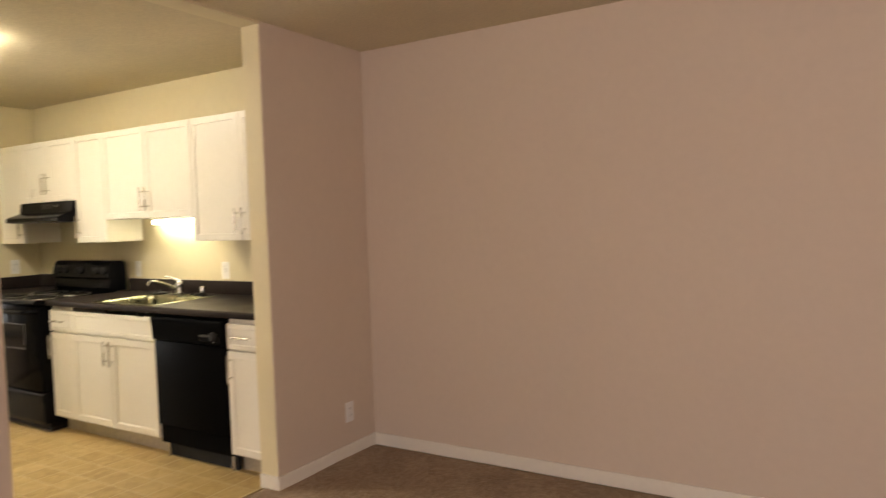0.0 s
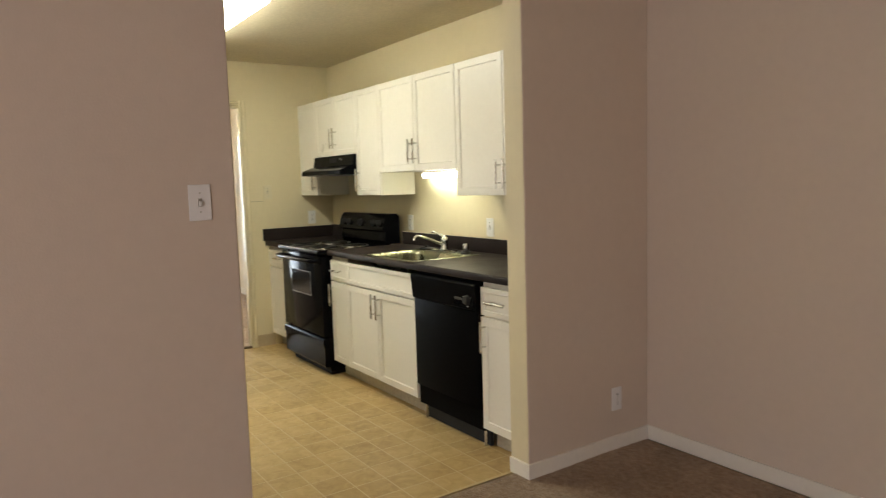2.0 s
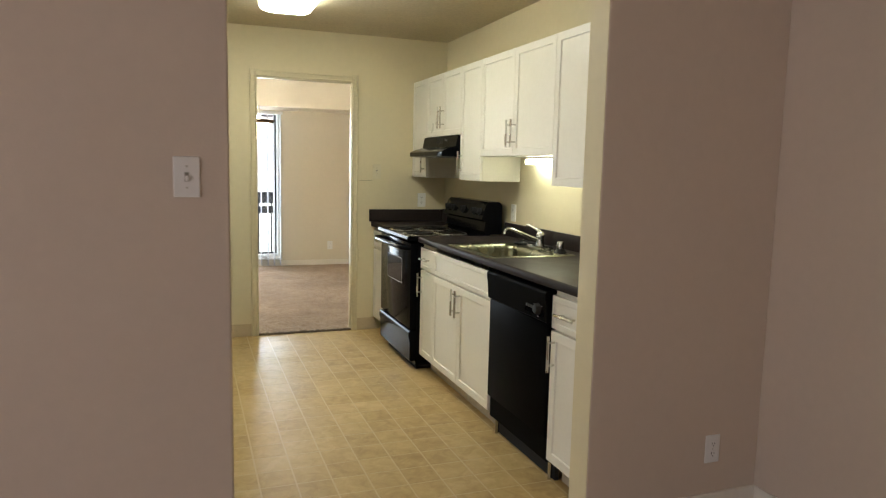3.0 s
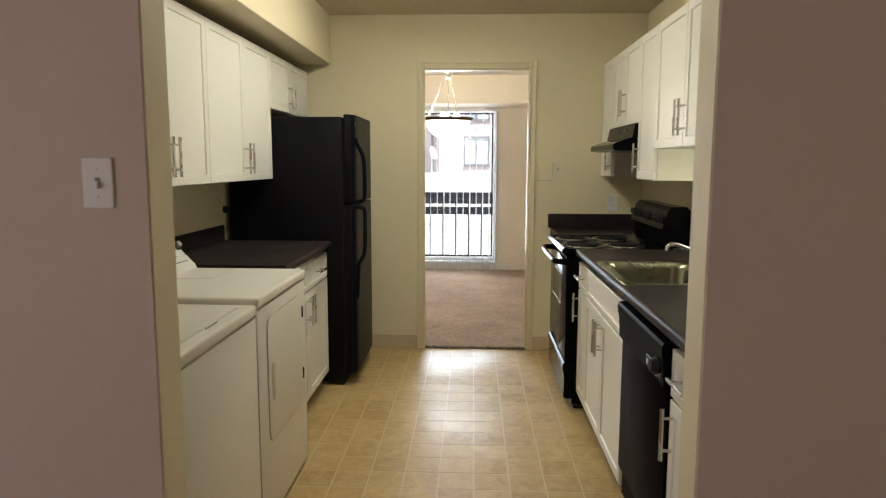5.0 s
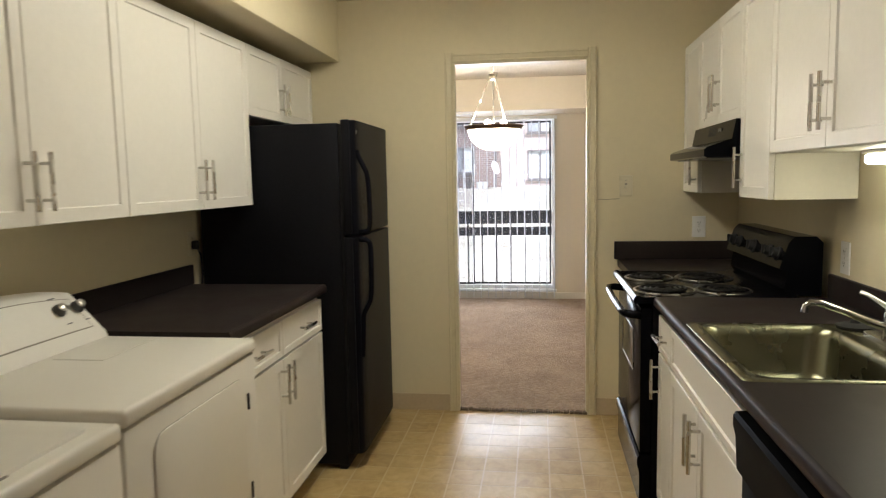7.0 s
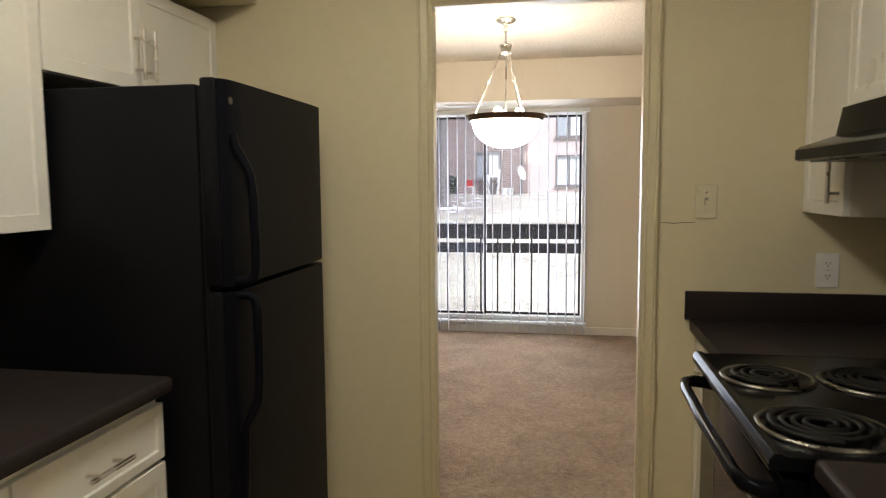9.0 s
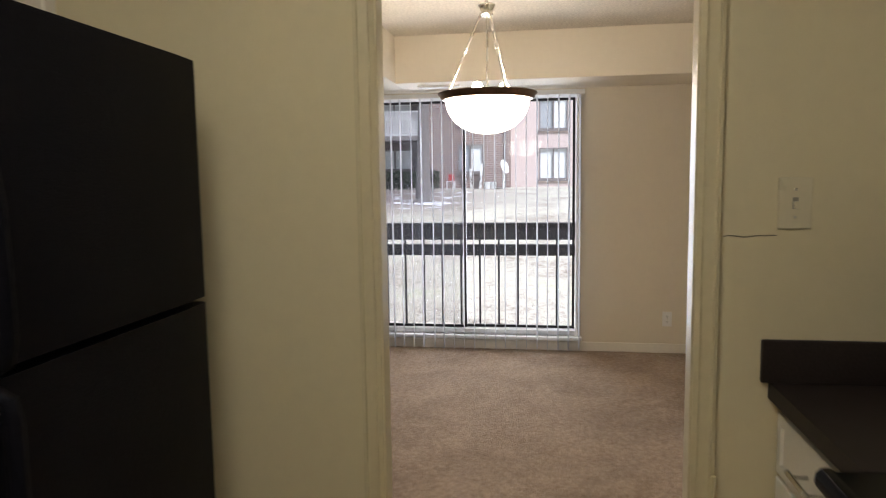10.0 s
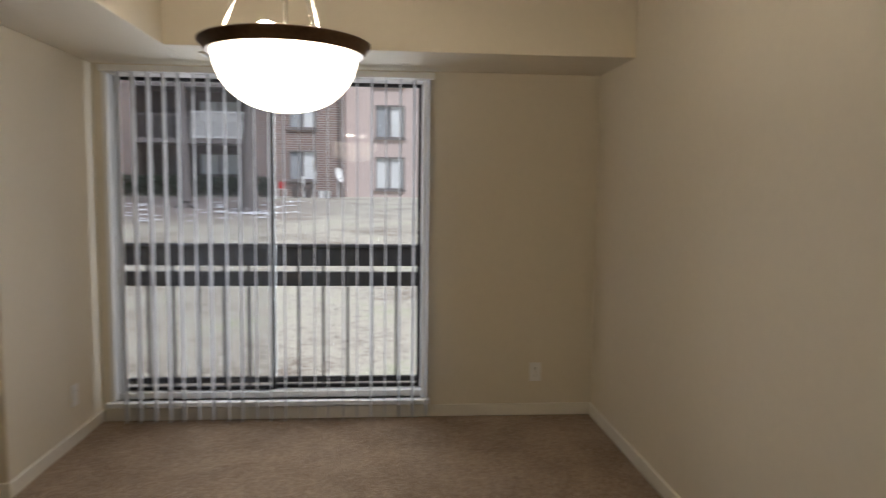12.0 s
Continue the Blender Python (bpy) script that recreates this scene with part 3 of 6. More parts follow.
def pull(run, x, z, d, parent, upright=True, length=0.158):
    """A bar pull: round bar on two posts."""
    bm = bmesh.new()
    h = length / 2
    yb = run.y(d + 0.032)
    a, b = ((x, yb, z - h), (x, yb, z + h)) if upright else ((x - h, yb, z), (x + h, yb, z))
    rod(bm, a, b, 0.0062, 14)
    for k in (-1, 1):
        o = k * length * 0.31
        p = (x, yb, z + o) if upright else (x + o, yb, z)
        rod(bm, (p[0], run.y(d), p[2]), p, 0.0048, 10)
    return part("handle", bm, M_STEEL, parent, "brushed nickel bar pull", smooth=40)


def cabinet(name, run, x0, x1, z0, z1, depth, doors, label, group, drawers=(), kick=0.0):
    """doors: (x0, x1, z0, z1, handle x or None, handle z); drawers: (x0, x1, z0, z1, has handle)."""
    ob = thing(name, ((x0 + x1) / 2, run.y(depth / 2), z0), label, "cabinet", group)
    bm = bmesh.new()
    box(bm, x0 + 0.001, x1 - 0.001, run.y(0.002), run.y(depth), z0 + kick, z1, bevel=0.0015)
    part("body", bm, M_CABIN, ob)
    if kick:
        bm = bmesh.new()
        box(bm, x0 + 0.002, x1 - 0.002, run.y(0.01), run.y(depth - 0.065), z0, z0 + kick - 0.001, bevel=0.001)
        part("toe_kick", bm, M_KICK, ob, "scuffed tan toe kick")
    for a, b, c, e, hx, hz in doors:
        dr = part("door", shaker(run, a + 0.0015, b - 0.0015, c + 0.0015, e - 0.0015, depth + 0.001), M_CAB, ob)
        if hx is not None:
            pull(run, hx, hz, depth + 0.020, dr)
    for a, b, c, e, has in drawers:
        dr = part("drawer_front", shaker(run, a + 0.0015, b - 0.0015, c + 0.0015, e - 0.0015, depth + 0.001, rail=0.032), M_CAB, ob)
        if has:
            pull(run, (a + b) / 2, (c + e) / 2, depth + 0.020, dr, upright=False, length=min(0.14, (b - a) * 0.62))
    return ob


UD = 0.275
TOP = 2.062
G = "white wall cabinets over the sink run"
xA, xB, xC, xD, xE, xEnd = XD0, -5.80, -5.075, -4.722, -3.785, XL1
cabinet("wall_cabinet", RIGHT, xA + 0.002, xB, 1.287, TOP, UD, [(xA + 0.002, xB, 1.287, TOP, xB - 0.035, 1.405)], "narrow white shaker wall cabinet in the corner by the doorway", G)
m = (xB + xC) / 2
cabinet("wall_cabinet", RIGHT, xB, xC, 1.60, TOP, UD, [(xB, m, 1.60, TOP, m - 0.028, 1.735), (m, xC, 1.60, TOP, m + 0.028, 1.735)], "short white shaker wall cabinet above the range hood", G)
cabinet("wall_cabinet", RIGHT, xC, xD, 1.287, TOP, UD, [(xC, xD, 1.287, TOP, xC + 0.035, 1.405)], "narrow tall white shaker wall cabinet beside the range hood", G)
m = (xD + xE) / 2
cabinet("wall_cabinet", RIGHT, xD, xE, 1.447, TOP, UD, [(xD, m, 1.447, TOP, m - 0.03, 1.575), (m, xE, 1.447, TOP, m + 0.03, 1.575)], "white two-door shaker wall cabinet above the sink", G)
m = -3.345
cabinet("wall_cabinet", RIGHT, xE, xEnd - 0.002, 1.287, TOP, UD, [(xE, m, 1.287, TOP, m - 0.03, 1.405), (m, xEnd - 0.002, 1.287, TOP, m + 0.03, 1.405)], "tall white two-door shaker wall cabinet above the dishwasher", G)

G = "white wall cabinets over the laundry run"
LT, LZ = 2.018, 1.277
for x0, mid, x1, lab in ((-5.243, -4.775, -4.275, "white two-door shaker wall cabinet beside the refrigerator"), (-4.275, -3.855, -3.40, "white two-door shaker wall cabinet above the dryer")):
    cabinet("wall_cabinet", LEFT, x0, x1, LZ, LT, 0.286, [(x0, mid, LZ, LT, mid - 0.03, LZ + 0.118), (mid, x1, LZ, LT, mid + 0.03, LZ + 0.118)], lab, G)
cabinet("wall_cabinet", LEFT, -3.40, XL1 - 0.002, LZ, LT, 0.286, [(-3.40, XL1 - 0.002, LZ, LT, XL1 - 0.04, LZ + 0.118)], "white shaker wall cabinet above the washing machine", G)
m = -5.665
cabinet("wall_cabinet", LEFT, XD0 + 0.002, -5.246, 1.69, LT, 0.286, [(XD0 + 0.002, m, 1.69, LT, m - 0.03, 1.80), (m, -5.246, 1.69, LT, m + 0.03, 1.80)], "short white shaker wall cabinet over the refrigerator", G)

G = "white base cabinets"
BD = 0.605
S0, S1 = -5.655, -4.908            # range
DZ0, DZ1, WZ0, WZ1 = 0.112, 0.693, 0.70, 0.845
xn, xs = -4.655, -3.775
cabinet("base_cabinet", RIGHT, XD0 + 0.002, S0 - 0.006, 0, 0.873, BD, [(XD0 + 0.01, S0 - 0.006, DZ0, DZ1, S0 - 0.05, 0.6)], "white shaker base cabinet between the doorway and the range", G,
        [(XD0 + 0.01, S0 - 0.006, WZ0, WZ1, True)], kick=0.108)
cabinet("base_cabinet", RIGHT, S1 + 0.004, xn, 0, 0.873, BD, [(S1 + 0.004, xn, DZ0, DZ1, S1 + 0.035, 0.595)], "narrow white shaker base cabinet beside the range", G,
        [(S1 + 0.004, xn, WZ0, WZ1, True)], kick=0.108)
m = -4.225
cabinet("base_cabinet", RIGHT, xn, xs, 0, 0.73, BD, [(xn, m, DZ0, DZ1, m - 0.03, 0.595), (m, xs, DZ0, DZ1, m + 0.03, 0.595)], "white two-door shaker sink base with a false drawer front", G,
        [(xn, xs, WZ0, WZ1, False)], kick=0.108)
cabinet("base_cabinet", RIGHT, -3.147, XL1 - 0.002, 0, 0.873, BD, [(-3.147, XL1 - 0.004, DZ0, DZ1, -3.112, 0.595)], "narrow white shaker base cabinet at the end of the sink run", G,
        [(-3.147, XL1 - 0.004, WZ0, WZ1, True)], kick=0.108)
m = -4.715
cabinet("base_cabinet", LEFT, -5.20, -4.215, 0, 0.873, 0.612, [(-5.20, m, DZ0, DZ1, m - 0.03, 0.60), (m, -4.215, DZ0, DZ1, m + 0.03, 0.60)], "white two-door shaker base cabinet between dryer and refrigerator", G,
        [(-5.20, m, WZ0, WZ1, True), (m, -4.215, WZ0, WZ1, True)], kick=0.108)


# ---- worktops ----
def worktop(name, place, label, boxes, splashes):
    ob = thing(name, place, label, "countertop")
    bm = bmesh.new()
    for b in boxes:
        box(bm, *b)
    bmesh.ops.remove_doubles(bm, verts=bm.verts, dist=0.0005)
    part("counter_slab", bm, M_COUNTER, ob)
    for b in splashes:
        bm = bmesh.new()
        box(bm, *b, bevel=0.004, seg=2)
        part("backsplash", bm, M_COUNTER, ob, smooth=40)
    return ob


CZ0, CZ1 = 0.874, 0.912
SK = (-4.40, -3.82, 3.095, 3.50)   # cut-out for the sink
yf, yb = 3.055, YK - 0.001
sink_top = worktop("worktop", (-3.9, 3.4, CZ0), "dark grey-brown laminate worktop around the sink",
                   [(S1 + 0.004, SK[0], yf + 0.012, yb, CZ0, CZ1), (SK[1], XL1 - 0.001, yf + 0.012, yb, CZ0, CZ1),
                    (SK[0], SK[1], yf + 0.012, SK[2], CZ0, CZ1), (SK[0], SK[1], SK[3], yb, CZ0, CZ1)],
                   [(S1 + 0.004, XL1 - 0.001, yb - 0.018, yb - 0.0005, CZ1 + 0.0005, CZ1 + 0.092)])
bm = bmesh.new()
prism(bm, [(yf + 0.012, CZ0), (yf + 0.004, CZ0 + 0.001), (yf, CZ0 + 0.008), (yf, CZ1 - 0.010), (yf + 0.004, CZ1 - 0.003), (yf + 0.012, CZ1)], "x", S1 + 0.004, XL1 - 0.001)
part("front_edge", bm, M_COUNTER, sink_top, smooth=50)
corner_top = worktop("worktop", (-5.9, 3.4, CZ0), "small dark laminate worktop in the corner by the range",
                     [(XD0 + 0.001, S0 - 0.004, yf, yb, CZ0, CZ1)],
                     [(XD0 + 0.001, XD0 + 0.019, yf - 0.02, yb - 0.019, CZ1 + 0.0005, CZ1 + 0.101), (XD0 + 0.001, S0 - 0.004, yb - 0.018, yb - 0.0005, CZ1 + 0.0005, CZ1 + 0.105)])
lf = 1.652
left_top = worktop("worktop", (-4.7, 1.3, CZ0), "dark laminate worktop between dryer and refrigerator",
                   [(-5.197, -4.212, YL + 0.001, lf - 0.012, CZ0, CZ1)], [(-5.197, -4.212, YL + 0.001, YL + 0.019, CZ1 + 0.0005, CZ1 + 0.092)])
bm = bmesh.new()
prism(bm, [(lf - 0.012, CZ0), (lf - 0.004, CZ0 + 0.001), (lf, CZ0 + 0.008), (lf, CZ1 - 0.010), (lf - 0.004, CZ1 - 0.003), (lf - 0.012, CZ1)], "x", -5.197, -4.212)
part("front_edge", bm, M_COUNTER, left_top, smooth=50)


# ---- sink and tap ----
def ring_loop(bm, cx, cy, w, h, r, z):
    return [bm.verts.new((cx + u, cy + v, z)) for u, v in rounded(w, h, r, 6)]


def bridge(bm, a, b):
    n = len(a)
    for i in range(n):
        bm.faces.new((a[i], a[(i + 1) % n], b[(i + 1) % n], b[i]))


def kitchen_sink():
    cx, cy = (SK[0] + SK[1]) / 2, (SK[2] + SK[3]) / 2
    w, h = SK[1] - SK[0], SK[3] - SK[2]
    ob = thing("kitchen_sink", (cx, cy, CZ1), "stainless steel single-bowl sink set into the dark worktop", "sink")
    bm = bmesh.new()
    z = CZ1
    loops = [ring_loop(bm, cx, cy + 0.034, w + 0.044, h + 0.110, 0.02, z + 0.0006), ring_loop(bm, cx, cy + 0.034, w + 0.036, h + 0.102, 0.02, z + 0.005),
             ring_loop(bm, cx, cy + 0.004, w - 0.004, h - 0.02, 0.055, z + 0.004), ring_loop(bm, cx, cy, w - 0.02, h - 0.03, 0.06, z - 0.006),
             ring_loop(bm, cx, cy, w - 0.032, h - 0.045, 0.065, z - 0.03), ring_loop(bm, cx, cy, w - 0.05, h - 0.06, 0.07, z - 0.135),
             ring_loop(bm, cx, cy, w - 0.09, h - 0.10, 0.075, z - 0.162), ring_loop(bm, cx, cy, 0.12, 0.12, 0.055, z - 0.168)]
    for a, b in zip(loops, loops[1:]):
        bridge(bm, a, b)
    bm.faces.new(loops[-1])
    part("basin", bm, M_SINK, ob, smooth=50)
    bm = bmesh.new()
    lathe(bm, [(0.0, -0.166), (0.025, -0.166), (0.042, -0.164), (0.045, -0.166), (0.045, -0.172)], (cx, cy, z), 28)
    part("drain", bm, M_CHROME, ob, "chrome drain", smooth=40)


def tap():
    x, y, z = -4.15, 3.553, CZ1 + 0.0055
    ob = thing("tap", (x, y, z), "chrome single-lever kitchen tap with a low swivel spout", "tap")
    bm = bmesh.new()
    prism(bm, [(x + u, y + v) for u, v in rounded(0.25, 0.055, 0.026, 6)], "z", z, z + 0.012)
    part("base_plate", bm, M_CHROME, ob, smooth=40)
    bm = bmesh.new()
    lathe(bm, [(0.0, 0.012), (0.027, 0.012), (0.024, 0.03), (0.023, 0.06), (0.025, 0.072), (0.021, 0.088), (0.012, 0.096), (0.0, 0.098)], (x, y, z), 28)
    part("body", bm, M_CHROME, ob, smooth=50)
    bm = bmesh.new()
    tube(bm, [(x, y - 0.01, z + 0.045), (x - 0.006, y - 0.06, z + 0.062), (x - 0.014, y - 0.12, z + 0.088), (x - 0.022, y - 0.175, z + 0.108), (x - 0.026, y - 0.20, z + 0.110), (x - 0.028, y - 0.212, z + 0.098), (x - 0.028, y - 0.214, z + 0.082)],
         [0.012, 0.0105, 0.0092, 0.0088, 0.009, 0.0095, 0.010], 14)
    part("spout", bm, M_CHROME, ob, smooth=50)
    bm = bmesh.new()
    tube(bm, [(x, y, z + 0.09), (x - 0.02, y - 0.02, z + 0.106), (x - 0.055, y - 0.04, z + 0.124), (x - 0.075, y - 0.05, z + 0.127)], [0.014, 0.009, 0.007, 0.009], 12)
    part("lever", bm, M_CHROME, ob, smooth=50)
    dx = x + 0.235
    ob = thing("side_sprayer", (dx, y, z), "chrome and black side sprayer beside the tap", "sprayer")
    bm = bmesh.new()
    lathe(bm, [(0.0, 0.0), (0.034, 0.0), (0.034, 0.006), (0.026, 0.012), (0.022, 0.022), (0.0, 0.022)], (dx, y, z - 0.001), 24)
    part("base", bm, M_RUBBER, ob, "black plastic base", smooth=40)
    bm = bmesh.new()
    lathe(bm, [(0.0, 0.0225), (0.019, 0.0225), (0.020, 0.05), (0.018, 0.062), (0.0, 0.064)], (dx, y, z - 0.001), 24)
    part("cap", bm, M_CHROME, ob, smooth=40)
    ob = thing("sink_stopper", (-4.37, 3.553, CZ1 + 0.0055), "black rubber sink stopper lying on the worktop", "stopper")
    bm = bmesh.new()
    lathe(bm, [(0.0, 0.0), (0.05, 0.0), (0.052, 0.006), (0.03, 0.012), (0.014, 0.014), (0.012, 0.024), (0.0, 0.026)], (-4.37, 3.553, CZ1 + 0.0055), 26)
    part("disc", bm, M_RUBBER, ob, smooth=40)


kitchen_sink()
tap()


# ---- range ----
def range_cooker():
    x0, x1 = S0, S1
    w = x1 - x0
    cx = (x0 + x1) / 2
    ob = thing("range_cooker", (cx, 3.35, 0), "black electric coil range with oven and storage drawer", "range cooker")
    bm = bmesh.new()
    box(bm, x0 + 0.004, x1 - 0.004, 3.075, YK - 0.03, 0.03, 0.885, bevel=0.004)
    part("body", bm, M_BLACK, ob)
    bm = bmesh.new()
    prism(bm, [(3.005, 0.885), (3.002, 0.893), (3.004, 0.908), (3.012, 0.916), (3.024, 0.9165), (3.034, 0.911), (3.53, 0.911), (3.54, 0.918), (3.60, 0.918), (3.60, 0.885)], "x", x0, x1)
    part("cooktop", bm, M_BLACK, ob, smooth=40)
    # backguard with a sloping control face
    bm = bmesh.new()
    prism(bm, [(3.655, 0.918), (3.572, 0.918), (3.555, 0.94), (3.565, 1.005), (3.535, 1.02), (3.566, 1.118), (3.588, 1.142), (3.665, 1.142), (3.688, 1.12), (3.688, 0.918)], "x", x0 + 0.006, x1 - 0.006)
    bg = part("backguard", bm, M_BLACK, ob, smooth=25)
    slope = Vector((0, -1, 0.3)).normalized()
    for i, fx in enumerate((-0.30, -0.205, 0.0, 0.205, 0.30)):
        bm = bmesh.new()
        r = 0.024 if i == 2 else 0.021
        lathe(bm, [(0.0, 0.0), (r + 0.006, 0.0), (r + 0.006, 0.005), (r, 0.008), (r * 0.86, 0.024), (0.0, 0.026)], (cx + fx, 3.552, 1.072), 24, slope)
        c = Vector((cx + fx, 3.552, 1.072)) + slope * 0.028
        box(bm, c.x - 0.004, c.x + 0.004, c.y - 0.006, c.y + 0.006, c.z - 0.018, c.z + 0.018, bevel=0.002)
        part("knob", bm, M_RUBBER, bg, "black control knob", smooth=40)
    # burners
    for bx, by, r in ((-0.135, 0.135, 0.092), (0.215, 0.145, 0.108), (-0.130, 0.375, 0.108), (0.215, 0.375, 0.092)):
        px, py, pz = cx + bx, 3.0 + by, 0.9115
        bm = bmesh.new()
        lathe(bm, [(r * 0.2, -0.012), (r * 0.55, -0.012), (r * 0.9, 0.0), (r + 0.006, 0.005), (r + 0.012, 0.006), (r + 0.016, 0.002), (r + 0.016, 0.0)], (px, py, pz), 36)
        pan = part("drip_pan", bm, M_BLACK, ob, smooth=50)
        bm = bmesh.new()
        lathe(bm, [(r + 0.005, 0.0045), (r + 0.009, 0.0068), (r + 0.013, 0.007), (r + 0.0175, 0.003), (r + 0.0175, 0.0)], (px, py, pz), 36)
        part("pan_rim", bm, M_PAN, pan, "thin chrome rim", smooth=50)
        bm = bmesh.new()
        pts = []
        turns = 4 if r > 0.1 else 3
        for k in range(turns * 22 + 1):
            a = 2 * math.pi * k / 22
            rr = 0.018 + (r - 0.024) * k / (turns * 22)
            pts.append((px + rr * math.cos(a), py + rr * math.sin(a), pz + 0.010))
        tube(bm, pts, 0.0052, 7)
        part("coil", bm, M_COIL, pan, "dark spiral heating coil", smooth=60)
    # oven door
    bm = bmesh.new()
    box(bm, x0 + 0.003, x1 - 0.003, 3.030, 3.074, 0.285, 0.868, bevel=0.006, seg=2)
    door = part("oven_door", bm, M_BLACK, ob, smooth=40)
    bm = bmesh.new()
    fx, fz = 0.18, 0.088
    oc = 0.655
    for a, b, c, d in ((-fx, fx, fz - 0.005, fz), (-fx, fx, -fz, -fz + 0.005), (-fx, -fx + 0.005, -fz + 0.005, fz - 0.005), (fx - 0.005, fx, -fz + 0.005, fz - 0.005)):
        box(bm, cx + a, cx + b, 3.026, 3.0305, oc + c, oc + d, bevel=0.001)
    part("window_trim", bm, M_PAN, door, "thin bright window trim")
    bm = bmesh.new()
    box(bm, cx - fx + 0.005, cx + fx - 0.005, 3.0275, 3.0302, oc - fz + 0.005, oc + fz - 0.005)
    part("oven_window", bm, M_DKGLASS, door, "dark oven window")
    bm = bmesh.new()
    hz = 0.835
    tube(bm, [(x0 + 0.03, 3.032, hz), (x0 + 0.028, 3.0, hz + 0.002), (x0 + 0.045, 2.978, hz + 0.002), (x0 + 0.10, 2.970, hz), (cx, 2.967, hz), (x1 - 0.10, 2.970, hz), (x1 - 0.045, 2.978, hz + 0.002), (x1 - 0.028, 3.0, hz + 0.002), (x1 - 0.03, 3.032, hz)],
         [0.017, 0.017, 0.016, 0.0145, 0.0145, 0.0145, 0.016, 0.017, 0.017], 12)
    part("door_handle", bm, M_BLACK, door, "black bowed oven handle", smooth=60)
    # storage drawer
    bm = bmesh.new()
    prism(bm, [(3.074, 0.065), (3.036, 0.065), (3.030, 0.075), (3.030, 0.20), (3.020, 0.235), (3.022, 0.262), (3.030, 0.272), (3.074, 0.274)], "x", x0 + 0.003, x1 - 0.003)
    part("storage_drawer", bm, M_BLACK, ob, smooth=25)
    bm = bmesh.new()
    box(bm, x0 + 0.03, x1 - 0.03, 3.09, 3.6, 0.0, 0.032)
    part("plinth", bm, M_RUBBER, ob)
    ob.location.y -= 0.022


range_cooker()


def range_hood():
    x0, x1 = -5.795, xC - 0.004
    ob = thing("range_hood", ((x0 + x1) / 2, 3.45, 1.45), "black range hood under the short wall cabinet", "range hood")
    bm = bmesh.new()
    prism(bm, [(YK - 0.003, 1.598), (3.39, 1.598), (3.375, 1.52), (3.282, 1.489), (3.270, 1.480), (3.270, 1.452), (3.280, 1.448), (YK - 0.003, 1.448)], "x", x0, x1)
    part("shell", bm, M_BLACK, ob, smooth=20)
    cx = (x0 + x1) / 2
    for i in range(7):
        bm = bmesh.new()
        z = 1.548 + 0.006 * i
        box(bm, cx - 0.06, cx + 0.08, 3.375 + (z - 1.52) * 0.19, 3.39, z, z + 0.0028)
        part("vent_slot", bm, M_RUBBER, ob)
    bm = bmesh.new()
    box(bm, cx + 0.12, cx + 0.17, 3.380, 3.388, 1.56, 1.575, bevel=0.002)
    part("switch", bm, M_GREYPLASTIC, ob, "small rocker switch")
    bm = bmesh.new()
    box(bm, x0 + 0.03, x1 - 0.03, 3.30, 3.64, 1.4445, 1.4478)
    part("filter", bm, M_GREYPLASTIC, ob, "grey grease filter")


range_hood()


